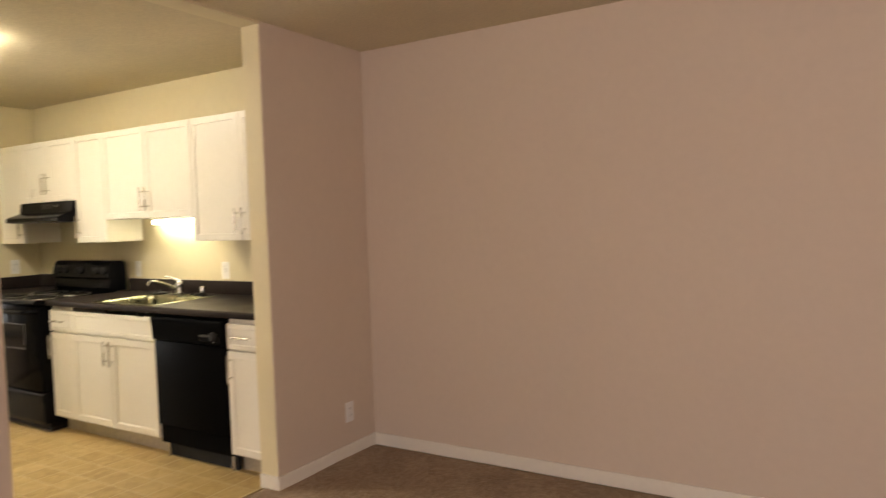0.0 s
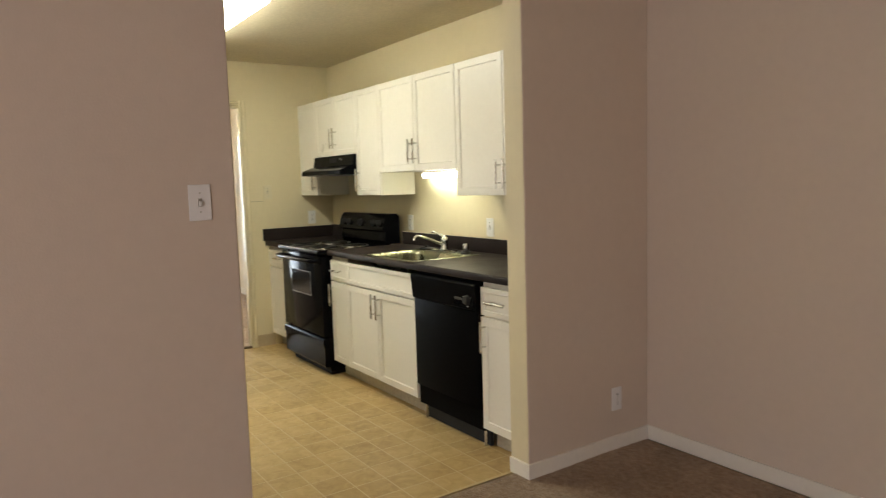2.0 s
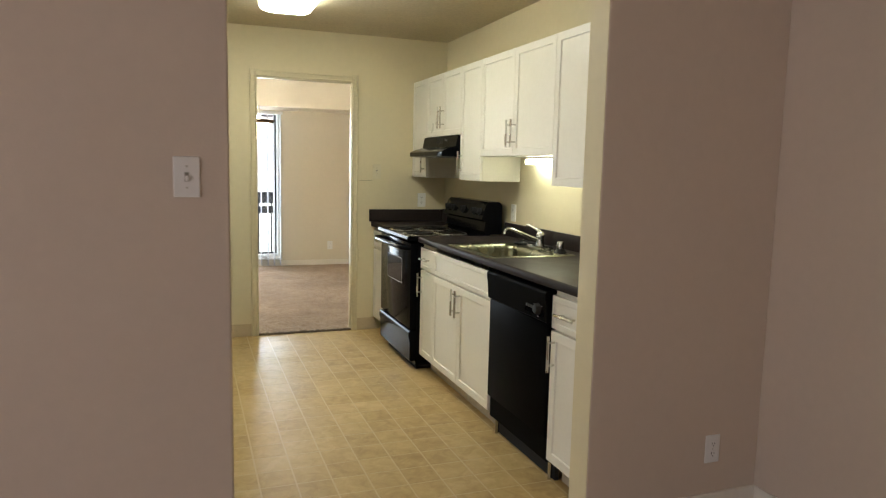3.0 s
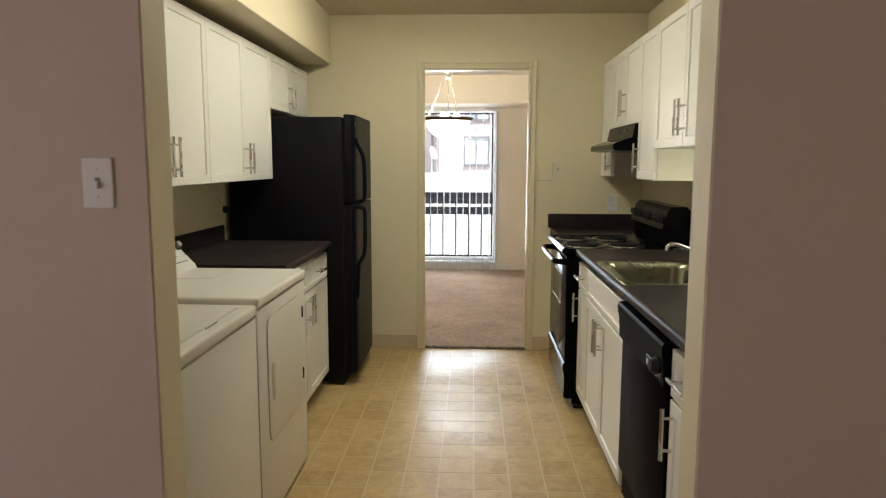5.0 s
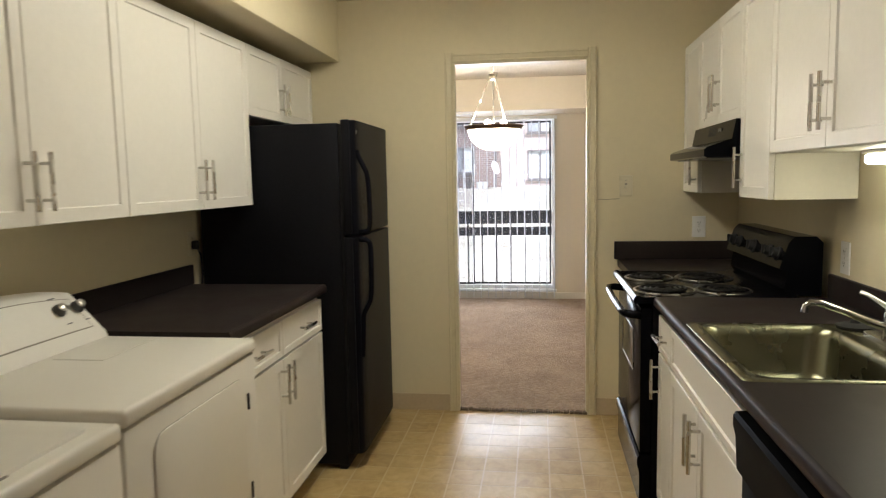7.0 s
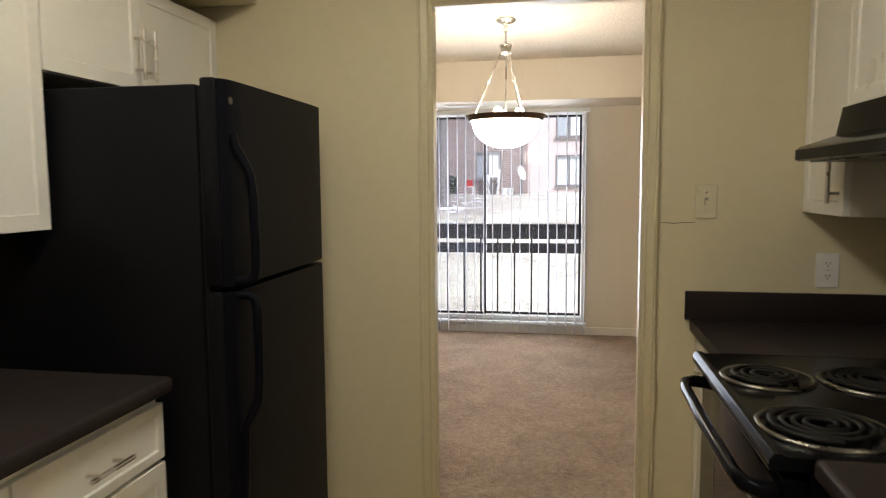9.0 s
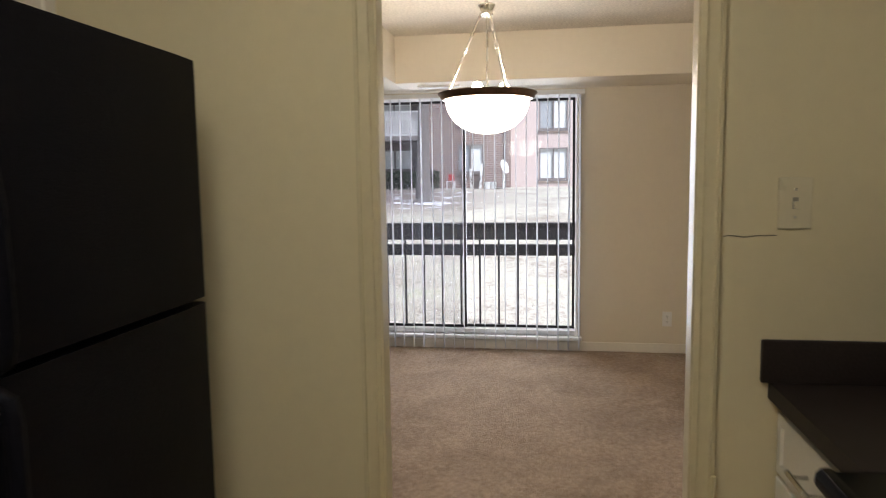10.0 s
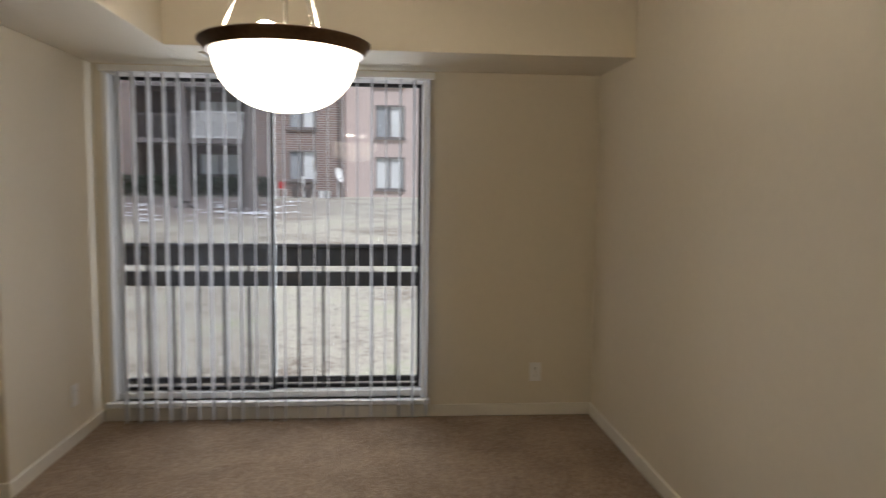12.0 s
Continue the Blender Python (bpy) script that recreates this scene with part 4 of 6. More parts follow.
# ---- dishwasher ----
def dishwasher():
    x0, x1 = -3.768, -3.152
    ob = thing("dishwasher", ((x0 + x1) / 2, 3.35, 0), "black built-in dishwasher with a dial control panel", "dishwasher")
    bm = bmesh.new()
    box(bm, x0 + 0.006, x1 - 0.006, 3.10, YK - 0.03, 0.09, 0.868)
    part("body", bm, M_DISHWASHER, ob)
    bm = bmesh.new()
    box(bm, x0 + 0.003, x1 - 0.003, 3.068, 3.099, 0.205, 0.712, bevel=0.004, seg=2)
    part("door_panel", bm, M_DISHWASHER, ob, smooth=40)
    bm = bmesh.new()
    prism(bm, [(3.099, 0.716), (3.062, 0.716), (3.056, 0.722), (3.052, 0.80), (3.046, 0.822), (3.046, 0.846), (3.052, 0.855), (3.099, 0.858)], "x", x0 + 0.003, x1 - 0.003)
    cp = part("control_panel", bm, M_DISHWASHER, ob, smooth=25)
    bm = bmesh.new()
    box(bm, x1 - 0.20, x1 - 0.025, 3.0535, 3.0575, 0.735, 0.805, bevel=0.002)
    part("fascia", bm, M_DKGLASS, cp, "glossy black fascia")
    bm = bmesh.new()
    lathe(bm, [(0.0, 0.0), (0.027, 0.0), (0.025, 0.006), (0.019, 0.02), (0.0, 0.022)], (x1 - 0.075, 3.0532, 0.768), 26, (0, -1, 0.05))
    part("dial", bm, M_RUBBER, cp, "black timer dial", smooth=40)
    for i in range(4):
        bm = bmesh.new()
        box(bm, x1 - 0.185 + 0.022 * i, x1 - 0.170 + 0.022 * i, 3.048, 3.0535, 0.762, 0.774, bevel=0.001)
        part("button", bm, M_GREYPLASTIC, cp, "small grey button")
    for i in range(5):
        bm = bmesh.new()
        a = radians(30 + 60 * i)
        px, pz = x1 - 0.075 + 0.036 * math.cos(a), 0.768 + 0.033 * math.sin(a)
        box(bm, px - 0.006, px + 0.006, 3.0528, 3.0534, pz - 0.0012, pz + 0.0012)
        part("dial_mark", bm, M_PLATE_W, cp, "faint white dial print")
    bm = bmesh.new()
    box(bm, x0 + 0.004, x1 - 0.004, 3.085, 3.10, 0.092, 0.198, bevel=0.002)
    part("lower_panel", bm, M_DISHWASHER, ob)
    bm = bmesh.new()
    box(bm, x0 + 0.006, x1 - 0.006, 3.13, 3.15, 0.002, 0.09)
    part("kick_plate", bm, M_RUBBER, ob)
    for lx in (x0 + 0.03, x1 - 0.03):
        bm = bmesh.new()
        rod(bm, (lx, 3.118, 0), (lx, 3.118, 0.09), 0.009)
        part("leg", bm, M_CHROME, ob, "metal levelling leg")


dishwasher()


# ---- refrigerator ----
def refrigerator():
    x0, x1 = -5.952, -5.262
    ob = thing("refrigerator", ((x0 + x1) / 2, 1.4, 0), "black top-freezer refrigerator beside the doorway wall", "refrigerator")
    bm = bmesh.new()
    box(bm, x0, x1, YL + 0.03, 1.708, 0.025, 1.645, bevel=0.006, seg=2)
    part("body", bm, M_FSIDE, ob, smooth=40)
    bm = bmesh.new()
    box(bm, x0 + 0.012, x1 - 0.012, 1.709, 1.722, 0.08, 1.64)
    part("gasket", bm, M_RUBBER, ob, "black door gasket")
    for nm, z0, z1 in (("freezer_door", 1.132, 1.656), ("fridge_door", 0.085, 1.118)):
        bm = bmesh.new()
        prism(bm, [(x0 + 0.0, 1.723), (x0 + 0.0, 1.765), (x0 + 0.012, 1.779), (x0 + 0.10, 1.785), (x1 - 0.10, 1.789), (x1 - 0.03, 1.787), (x1 - 0.012, 1.782), (x1 + 0.001, 1.770), (x1 + 0.002, 1.723)], "z", z0, z1)
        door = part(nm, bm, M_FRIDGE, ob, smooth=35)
        bm = bmesh.new()
        hx = x1 - 0.035
        if nm == "freezer_door":
            pts = [(hx, 1.786, 1.52), (hx, 1.793, 1.49), (hx - 0.004, 1.812, 1.455), (hx - 0.006, 1.828, 1.42), (hx - 0.006, 1.836, 1.36), (hx - 0.006, 1.838, 1.26), (hx - 0.006, 1.838, 1.18), (hx - 0.005, 1.832, 1.152), (hx - 0.003, 1.815, 1.143), (hx, 1.786, 1.142)]
        else:
            pts = [(hx, 1.786, 1.108), (hx - 0.003, 1.815, 1.107), (hx - 0.005, 1.832, 1.098), (hx - 0.006, 1.838, 1.07), (hx - 0.006, 1.838, 0.95), (hx - 0.006, 1.836, 0.87), (hx - 0.006, 1.830, 0.82), (hx - 0.004, 1.812, 0.785), (hx, 1.796, 0.755), (hx, 1.792, 0.66), (hx, 1.786, 0.55)]
        tube(bm, pts, 0.0125, 12, up=(1, 0, 0))
        part("door_handle", bm, M_FRIDGE, door, "black moulded bow handle", smooth=60)
        bm = bmesh.new()
        box(bm, x1 - 0.004, x1 + 0.007, 1.726, 1.764, z0 + 0.004, z1 + 0.003, bevel=0.004, seg=2)
        part("edge_trim", bm, M_FSIDE, door, "moulded black edge trim", smooth=40)
    bm = bmesh.new()
    lathe(bm, [(0.0, 0.0), (0.009, 0.0), (0.009, 0.002), (0.0, 0.003)], (x1 - 0.03, 1.787, 1.604), 18, (0, 1, 0))
    part("badge", bm, M_PAN, ob, "tiny round metal badge")
    bm = bmesh.new()
    box(bm, x0 + 0.01, x1 - 0.01, 1.66, 1.70, 0.0, 0.078, bevel=0.002)
    part("toe_grille", bm, M_RUBBER, ob, "black toe grille")
    bm = bmesh.new()
    box(bm, x0 + 0.01, x0 + 0.075, 1.712, 1.76, 1.6525, 1.664, bevel=0.003)
    part("hinge_cover", bm, M_FSIDE, ob, "black top hinge cover")


refrigerator()


# ---- laundry ----
def console(parent, x0, x1, z, mat):
    bm = bmesh.new()
    n = 12
    rows = []
    for i in range(n + 1):
        f = i / n
        x = x0 + (x1 - x0) * f
        arch = 0.030 * math.sin(math.pi * f) ** 0.8 if 0 < f < 1 else 0.0
        prof = [(1.250, z + 0.001), (1.240, z + 0.022), (1.232, z + 0.028), (1.135 - arch * 0.5, z + 0.128 + arch), (1.118 - arch * 0.5, z + 0.140 + arch), (1.085, z + 0.142 + arch), (1.03, z + 0.12 + arch), (1.02, z + 0.001)]
        rows.append([bm.verts.new((x, y, zz)) for y, zz in prof])
    for a, b in zip(rows, rows[1:]):
        for k in range(len(a)):
            j = (k + 1) % len(a)
            bm.faces.new((a[k], a[j], b[j], b[k]))
    bm.faces.new(rows[0])
    bm.faces.new(list(reversed(rows[-1])))
    con = part("console", bm, mat, parent, smooth=35)

    def plate(nm, inset, lift, m, label):
        """A thin sheet on the sloping face that follows its arched top."""
        bm = bmesh.new()
        strips = []
        for i in range(n + 1):
            f = i / n
            x = x0 + inset + (x1 - x0 - 2 * inset) * f
            g = (x - x0) / (x1 - x0)
            arch = 0.030 * math.sin(math.pi * g) ** 0.8
            low = Vector((x, 1.232, z + 0.028))
            high = Vector((x, 1.135 - arch * 0.5, z + 0.128 + arch))
            out = Vector((0, 0.72, 0.69)) * lift
            k = (inset - 0.02) / 0.14
            a, b = low.lerp(high, k), low.lerp(high, 1 - k)
            strips.append([bm.verts.new(p) for p in (a - out, b - out, b + out, a + out)])
        for a, b in zip(strips, strips[1:]):
            for q in range(4):
                bm.faces.new((a[q], a[(q + 1) % 4], b[(q + 1) % 4], b[q]))
        bm.faces.new(strips[0])
        bm.faces.new(list(reversed(strips[-1])))
        part(nm, bm, m, con, label, smooth=35)
    plate("fascia_edge", 0.0325, 0.0012, M_GAP_SHADE, "thin grey line round the control fascia")
    plate("fascia", 0.036, 0.0022, mat, "white control fascia")
    return con


SLOPE = Vector((0, 0.72, 0.69)).normalized()


def on_console(x, f, z):
    return (x, 1.232 - 0.104 * f, z + 0.030 + 0.108 * f + 0.012)


def console_knob(parent, x, f, z, r, label):
    bm = bmesh.new()
    lathe(bm, [(0.0, 0.0), (r, 0.0), (r, 0.006), (r * 0.88, 0.010), (r * 0.80, 0.017), (r * 0.70, 0.020), (0.0, 0.020)], on_console(x, f, z), 28, SLOPE)
    k = part("knob", bm, M_GREYPLASTIC, parent, label, smooth=45)
    bm = bmesh.new()
    c = Vector(on_console(x, f, z)) + SLOPE * 0.020
    lathe(bm, [(0.0, 0.0), (r * 0.68, 0.0), (r * 0.62, 0.006), (r * 0.3, 0.008), (0.0, 0.0085)], c, 24, SLOPE)
    part("knob_cap", bm, M_STEEL, k, "metallic knob cap", smooth=45)


def console_marks(parent, z, marks):
    for x, f, w in marks:
        bm = bmesh.new()
        c = Vector(on_console(x, f, z)) + SLOPE * 0.0005
        t = Vector((0, -0.69, 0.72))
        q = [c + Vector((-w / 2, 0, 0)) - t * 0.002, c + Vector((w / 2, 0, 0)) - t * 0.002, c + Vector((w / 2, 0, 0)) + t * 0.002, c + Vector((-w / 2, 0, 0)) + t * 0.002]
        lo = [bm.verts.new(p) for p in q]
        hi = [bm.verts.new(p + SLOPE * 0.0006) for p in q]
        bm.faces.new(hi)
        for i in range(4):
            bm.faces.new((lo[i], lo[(i + 1) % 4], hi[(i + 1) % 4], hi[i]))
        part("printed_mark", bm, M_INK, parent, "small grey printed mark")


def machine(name, label, x0, x1, z):
    ob = thing(name, ((x0 + x1) / 2, 1.4, 0), label, name.replace("_", " "))
    bm = bmesh.new()
    box(bm, x0 + 0.003, x1 - 0.003, 1.02, 1.736, 0.02, z - 0.047, bevel=0.006, seg=2)
    part("body", bm, M_ENAMEL, ob, smooth=40)
    bm = bmesh.new()
    box(bm, x0, x1, 1.015, 1.742, z - 0.042, z, bevel=0.013, seg=4)
    top = part("top", bm, M_ENAMEL, ob, smooth=40)
    for lx in (x0 + 0.06, x1 - 0.06):
        for ly in (1.1, 1.66):
            bm = bmesh.new()
            rod(bm, (lx, ly, 0), (lx, ly, 0.021), 0.018)
            part("foot", bm, M_RUBBER, ob, "black levelling foot")
    return ob, top


def dryer():
    x0, x1, z = -4.198, -3.512, 0.902
    ob, top = machine("clothes_dryer", "white front-loading clothes dryer with a sloping console", x0, x1, z)
    con = console(ob, x0 + 0.012, x1 - 0.012, z, M_PANEL)
    console_knob(con, -3.66, 0.42, z, 0.036, "large grey timer knob")
    console_knob(con, -4.067, 0.56, z, 0.021, "small grey knob")
    console_knob(con, -4.146, 0.54, z, 0.021, "small grey knob")
    console_marks(con, z, [(-3.66 + 0.062 * math.cos(a), 0.42 + 0.38 * math.sin(a), 0.016) for a in [radians(20 + 40 * i) for i in range(9)]] + [(-4.067, 0.22, 0.02), (-4.146, 0.2, 0.02), (-4.08, 0.88, 0.03)])
    bm = bmesh.new()
    cx, cz, w, h = -3.862, 0.562, 0.49, 0.485
    outer, inner = rounded(w, h, 0.05, 6), rounded(w - 0.012, h - 0.012, 0.045, 6)
    y = 1.736
    # flat grey ring, coloured as the shaded gap round the door
    seam, ring = bmesh.new(), []
    for k in (0.003, -0.002):
        ring.append([seam.verts.new((cx + u, y + 0.0008, cz + v)) for u, v in rounded(w + k, h + k, 0.052, 6)])
    bridge(seam, *ring)
    la = [bm.verts.new((cx + u, y + 0.0005, cz + v)) for u, v in outer]
    lb = [bm.verts.new((cx + u, y + 0.005, cz + v)) for u, v in outer]
    lc = [bm.verts.new((cx + u, y + 0.007, cz + v)) for u, v in inner]
    bridge(bm, la, lb)
    bridge(bm, lb, lc)
    bm.faces.new(lc)
    door = part("dryer_door", bm, M_ENAMEL, ob, smooth=50)
    part("door_gap_shade", seam, M_GAP_SHADE, door, "grey ring painting the shade in the gap round the dryer door")
    bm = bmesh.new()
    hxc, hzc = -3.662, 0.555
    la = [bm.verts.new((hxc + u, y + 0.0075, hzc + v)) for u, v in rounded(0.032, 0.15, 0.012, 4)]
    lb = [bm.verts.new((hxc + u, y + 0.013, hzc + v)) for u, v in rounded(0.026, 0.144, 0.010, 4)]
    lc = [bm.verts.new((hxc + u, y + 0.0085, hzc + v)) for u, v in rounded(0.016, 0.134, 0.007, 4)]
    bridge(bm, la, lb)
    bridge(bm, lb, lc)
    bm.faces.new(lc)
    part("finger_pull", bm, M_ENAMEL, door, "moulded white finger pull", smooth=40)
    for hz in (0.72, 0.44):
        bm = bmesh.new()
        box(bm, -4.131, -4.124, y, y + 0.007, hz - 0.026, hz + 0.026, bevel=0.002)
        part("hinge", bm, M_GREYPLASTIC, door, "dark door hinge")
    bm = bmesh.new()
    box(bm, x0 + 0.03, x0 + 0.30, 1.275, 1.43, z + 0.0002, z + 0.0022, bevel=0.001)
    part("lint_cover", bm, M_ENAMEL, top, "flat white lint cover")



def washer():
    x0, x1, z = -3.505, XL1 - 0.006, 0.882
    ob, top = machine("washing_machine", "white top-loading washing machine with a closed lid", x0, x1, z)
    con = console(ob, x0 + 0.012, x1 - 0.012, z, M_PANEL)
    console_knob(con, -3.03, 0.45, z, 0.034, "large grey cycle knob")
    console_marks(con, z, [(-3.40, 0.5, 0.03), (-3.40, 0.38, 0.02), (-3.34, 0.5, 0.02)])
    cx, cy, w, h = (x0 + x1) / 2, 1.50, 0.55, 0.40
    bm = bmesh.new()
    la = [bm.verts.new((cx + u, cy + v, z + 0.0004)) for u, v in rounded(w, h, 0.03, 5)]
    lb = [bm.verts.new((cx + u, cy + v, z + 0.007)) for u, v in rounded(w - 0.004, h - 0.004, 0.03, 5)]
    lc = [bm.verts.new((cx + u, cy + v, z + 0.009)) for u, v in rounded(w - 0.03, h - 0.03, 0.03, 5)]
    ld = [bm.verts.new((cx + u, cy + v, z + 0.005)) for u, v in rounded(w - 0.09, h - 0.09, 0.03, 5)]
    bridge(bm, la, lb)
    bridge(bm, lb, lc)
    bridge(bm, lc, ld)
    bm.faces.new(ld)
    lid = part("lid", bm, M_ENAMEL, ob, smooth=40)
    # grey block stands for the shade in the lid's finger gap
    bm = bmesh.new()
    box(bm, cx - 0.045, cx + 0.045, cy + h / 2 + 0.0005, cy + h / 2 + 0.005, z + 0.0003, z + 0.0035)
    part("lid_gap_shade", bm, M_GAP_SHADE, lid, "grey strip painting the shade of the finger gap under the lid")


dryer()
washer()


# ---- plates, cords ----
def wall_plate(name, place, facing, kind, mat, label, w=0.072, h=0.117):
    """A switch or socket plate. facing: unit direction into the room."""
    f = Vector(facing)
    s = Vector((0, 0, 1)).cross(f)
    p0 = Vector(place)
    ob = thing(name, place, label, "light switch" if kind == "switch" else "outlet")

    def block(nm, u, v, du, dv, d0, d1, m, lab="", bev=0.0, parent=None):
        bm = bmesh.new()
        a = p0 + s * (u - du) + f * d0 + Vector((0, 0, v - dv))
        b = p0 + s * (u + du) + f * d1 + Vector((0, 0, v + dv))
        box(bm, a.x, b.x, a.y, b.y, a.z, b.z, bevel=bev, seg=2)
        return part(nm, bm, m, parent or ob, lab)
    plate = block("plate", 0, 0, w / 2, h / 2, 0.0005, 0.006, mat, bev=0.0025)
    if kind == "switch":
        # raised grey block: the slot's shade is in its colour
        block("slot", 0, 0, 0.006, 0.013, 0.0062, 0.0068, M_GAP_SHADE, "narrow switch slot with its shade painted grey")
        block("toggle", 0, -0.004, 0.0042, 0.008, 0.0068, 0.017, mat, "small toggle lever", 0.001)
    else:
        for v in (0.021, -0.021):
            face = block("socket", 0, v, 0.0165, 0.0145, 0.0062, 0.0082, mat, bev=0.001)
            for u in (-0.006, 0.006):
                block("slit", u, v + 0.003, 0.0011, 0.0042, 0.0083, 0.0087, M_SLOT, "dark slit", parent=face)
            block("earth_hole", 0, v - 0.007, 0.002, 0.002, 0.0083, 0.0087, M_SLOT, "dark hole", parent=face)
    for v in ((0.031, -0.031) if kind == "switch" else (0.0,)):
        block("screw", 0, v, 0.0028, 0.0028, 0.0062, 0.0072, M_STEEL, "small screw", 0.0008)
    return ob


GP, GS = "wall outlets", "light switches"
wall_plate("light_switch", (XL0, 1.629, 1.327), (1, 0, 0), "switch", M_PLATE_W, "white toggle light switch beside the kitchen opening")
wall_plate("wall_outlet", (XL0, 3.605, 0.262), (1, 0, 0), "socket", M_PLATE_W, "white double outlet low on the living room wall")
wall_plate("light_switch", (XD0, 3.097, 1.325), (1, 0, 0), "switch", M_PLATE, "cream painted switch plate beside the doorway")
wall_plate("wall_outlet", (XD0, 3.492, 1.092), (1, 0, 0), "socket", M_PLATE_W, "white double outlet above the corner worktop")
wall_plate("wall_outlet", (-4.80, YK, 1.075), (0, -1, 0), "socket", M_PLATE_W, "white double outlet beside the range")
wall_plate("light_switch", (-3.845, YK, 1.075), (0, -1, 0), "switch", M_PLATE_W, "white switch plate above the sink worktop")
wall_plate("wall_outlet", (-5.215, YL, 1.10), (0, 1, 0), "socket", M_PLATE, "cream outlet beside the refrigerator")
wall_plate("wall_outlet", (-3.97, YL, 1.215), (0, 1, 0), "socket", M_PLATE, "cream outlet behind the dryer")
wall_plate("wall_outlet", (XF, 3.456, 0.270), (1, 0, 0), "socket", M_PLATE_W, "white double outlet on the dining window wall")
wall_plate("wall_outlet", (-9.607, YS1, 0.268), (0, 1, 0), "socket", M_PLATE_W, "white double outlet on the short dining wall")

cord = thing("power_cord", (-3.95, YL + 0.03, 1.20), "thick black appliance cord with a square plug", "power cord")
bm = bmesh.new()
box(bm, -3.985, -3.938, YL + 0.0085, YL + 0.038, 1.195, 1.228, bevel=0.008, seg=2)
part("plug", bm, M_RUBBER, cord, smooth=40)
bm = bmesh.new()
tube(bm, [(-3.94, YL + 0.028, 1.21), (-3.90, YL + 0.03, 1.18), (-3.86, YL + 0.032, 1.10), (-3.82, YL + 0.032, 1.02), (-3.80, YL + 0.028, 0.93), (-3.80, YL + 0.015, 0.85)], 0.0085, 10)
part("cable", bm, M_RUBBER, cord, smooth=60)
cord = thing("power_cord", (-5.215, YL + 0.03, 1.09), "black plug and thin cord by the refrigerator", "power cord")
bm = bmesh.new()
box(bm, -5.232, -5.198, YL + 0.009, YL + 0.035, 1.075, 1.115, bevel=0.006, seg=2)
part("plug", bm, M_RUBBER, cord, smooth=40)
bm = bmesh.new()
tube(bm, [(-5.215, YL + 0.03, 1.08), (-5.222, YL + 0.045, 1.05), (-5.235, YL + 0.04, 1.0), (-5.238, YL + 0.04, 0.95), (-5.24, YL + 0.03, 0.88)], 0.0035, 8)
part("cable", bm, M_RUBBER, cord, smooth=60)

bm = bmesh.new()
tube(bm, [(XD0 + 0.0005, 2.947 + 0.0127 * k, 1.250 + 0.002 * math.sin(k * 1.3) + (0.004 if k > 7 else 0)) for k in range(10)], 0.001, 5)
tagged(part("wall_crack", bm, M_SLOT), "thin dark crack in the paint beside the doorway", "crack", kind="structure")

# ---- lamps ----


def ceiling_lamp():
    x0, x1, y0, y1, z = -5.28, -3.98, 2.072, 2.405, H + 0.01
    cx, cy = (x0 + x1) / 2, (y0 + y1) / 2
    ob = thing("ceiling_lamp", (cx, cy, z), "lit white fluorescent cloud lamp on the kitchen ceiling", "ceiling lamp")
    bm = bmesh.new()
    box(bm, x0 + 0.05, x1 - 0.05, y0 + 0.06, y1 - 0.06, z - 0.02, z - 0.0005)
    part("base", bm, M_TRIM, ob)
    bm = bmesh.new()
    loops = []
    for inset, dz, r in ((0.0, -0.021, 0.06), (0.0, -0.045, 0.06), (0.012, -0.068, 0.055), (0.04, -0.083, 0.05), (0.09, -0.09, 0.04)):
        loops.append(ring_loop(bm, cx, cy, x1 - x0 - 2 * inset, y1 - y0 - 2 * inset, r, z + dz))
    for a, b in zip(loops, loops[1:]):
        bridge(bm, a, b)
    bm.faces.new(loops[-1])
    bm.faces.new(list(reversed(loops[0])))
    part("diffuser", bm, M_CEILGLOW, ob, "glowing white acrylic diffuser", smooth=60)


def under_lamp():
    x0, x1 = -4.49, -3.95
    ob = thing("under_cabinet_lamp", ((x0 + x1) / 2, 3.64, 1.446), "lit slim lamp under the wall cabinet", "under-cabinet lamp")
    bm = bmesh.new()
    box(bm, x0, x1, 3.600, 3.692, 1.434, 1.4465, bevel=0.002)
    part("housing", bm, M_TRIM, ob)
    bm = bmesh.new()
    box(bm, x0 + 0.005, x1 - 0.005, 3.604, 3.688, 1.402, 1.4335, bevel=0.012, seg=3)
    part("diffuser", bm, M_UNDERGLOW, ob, "glowing plastic diffuser", smooth=60)


PX, PY = -7.991, 2.24


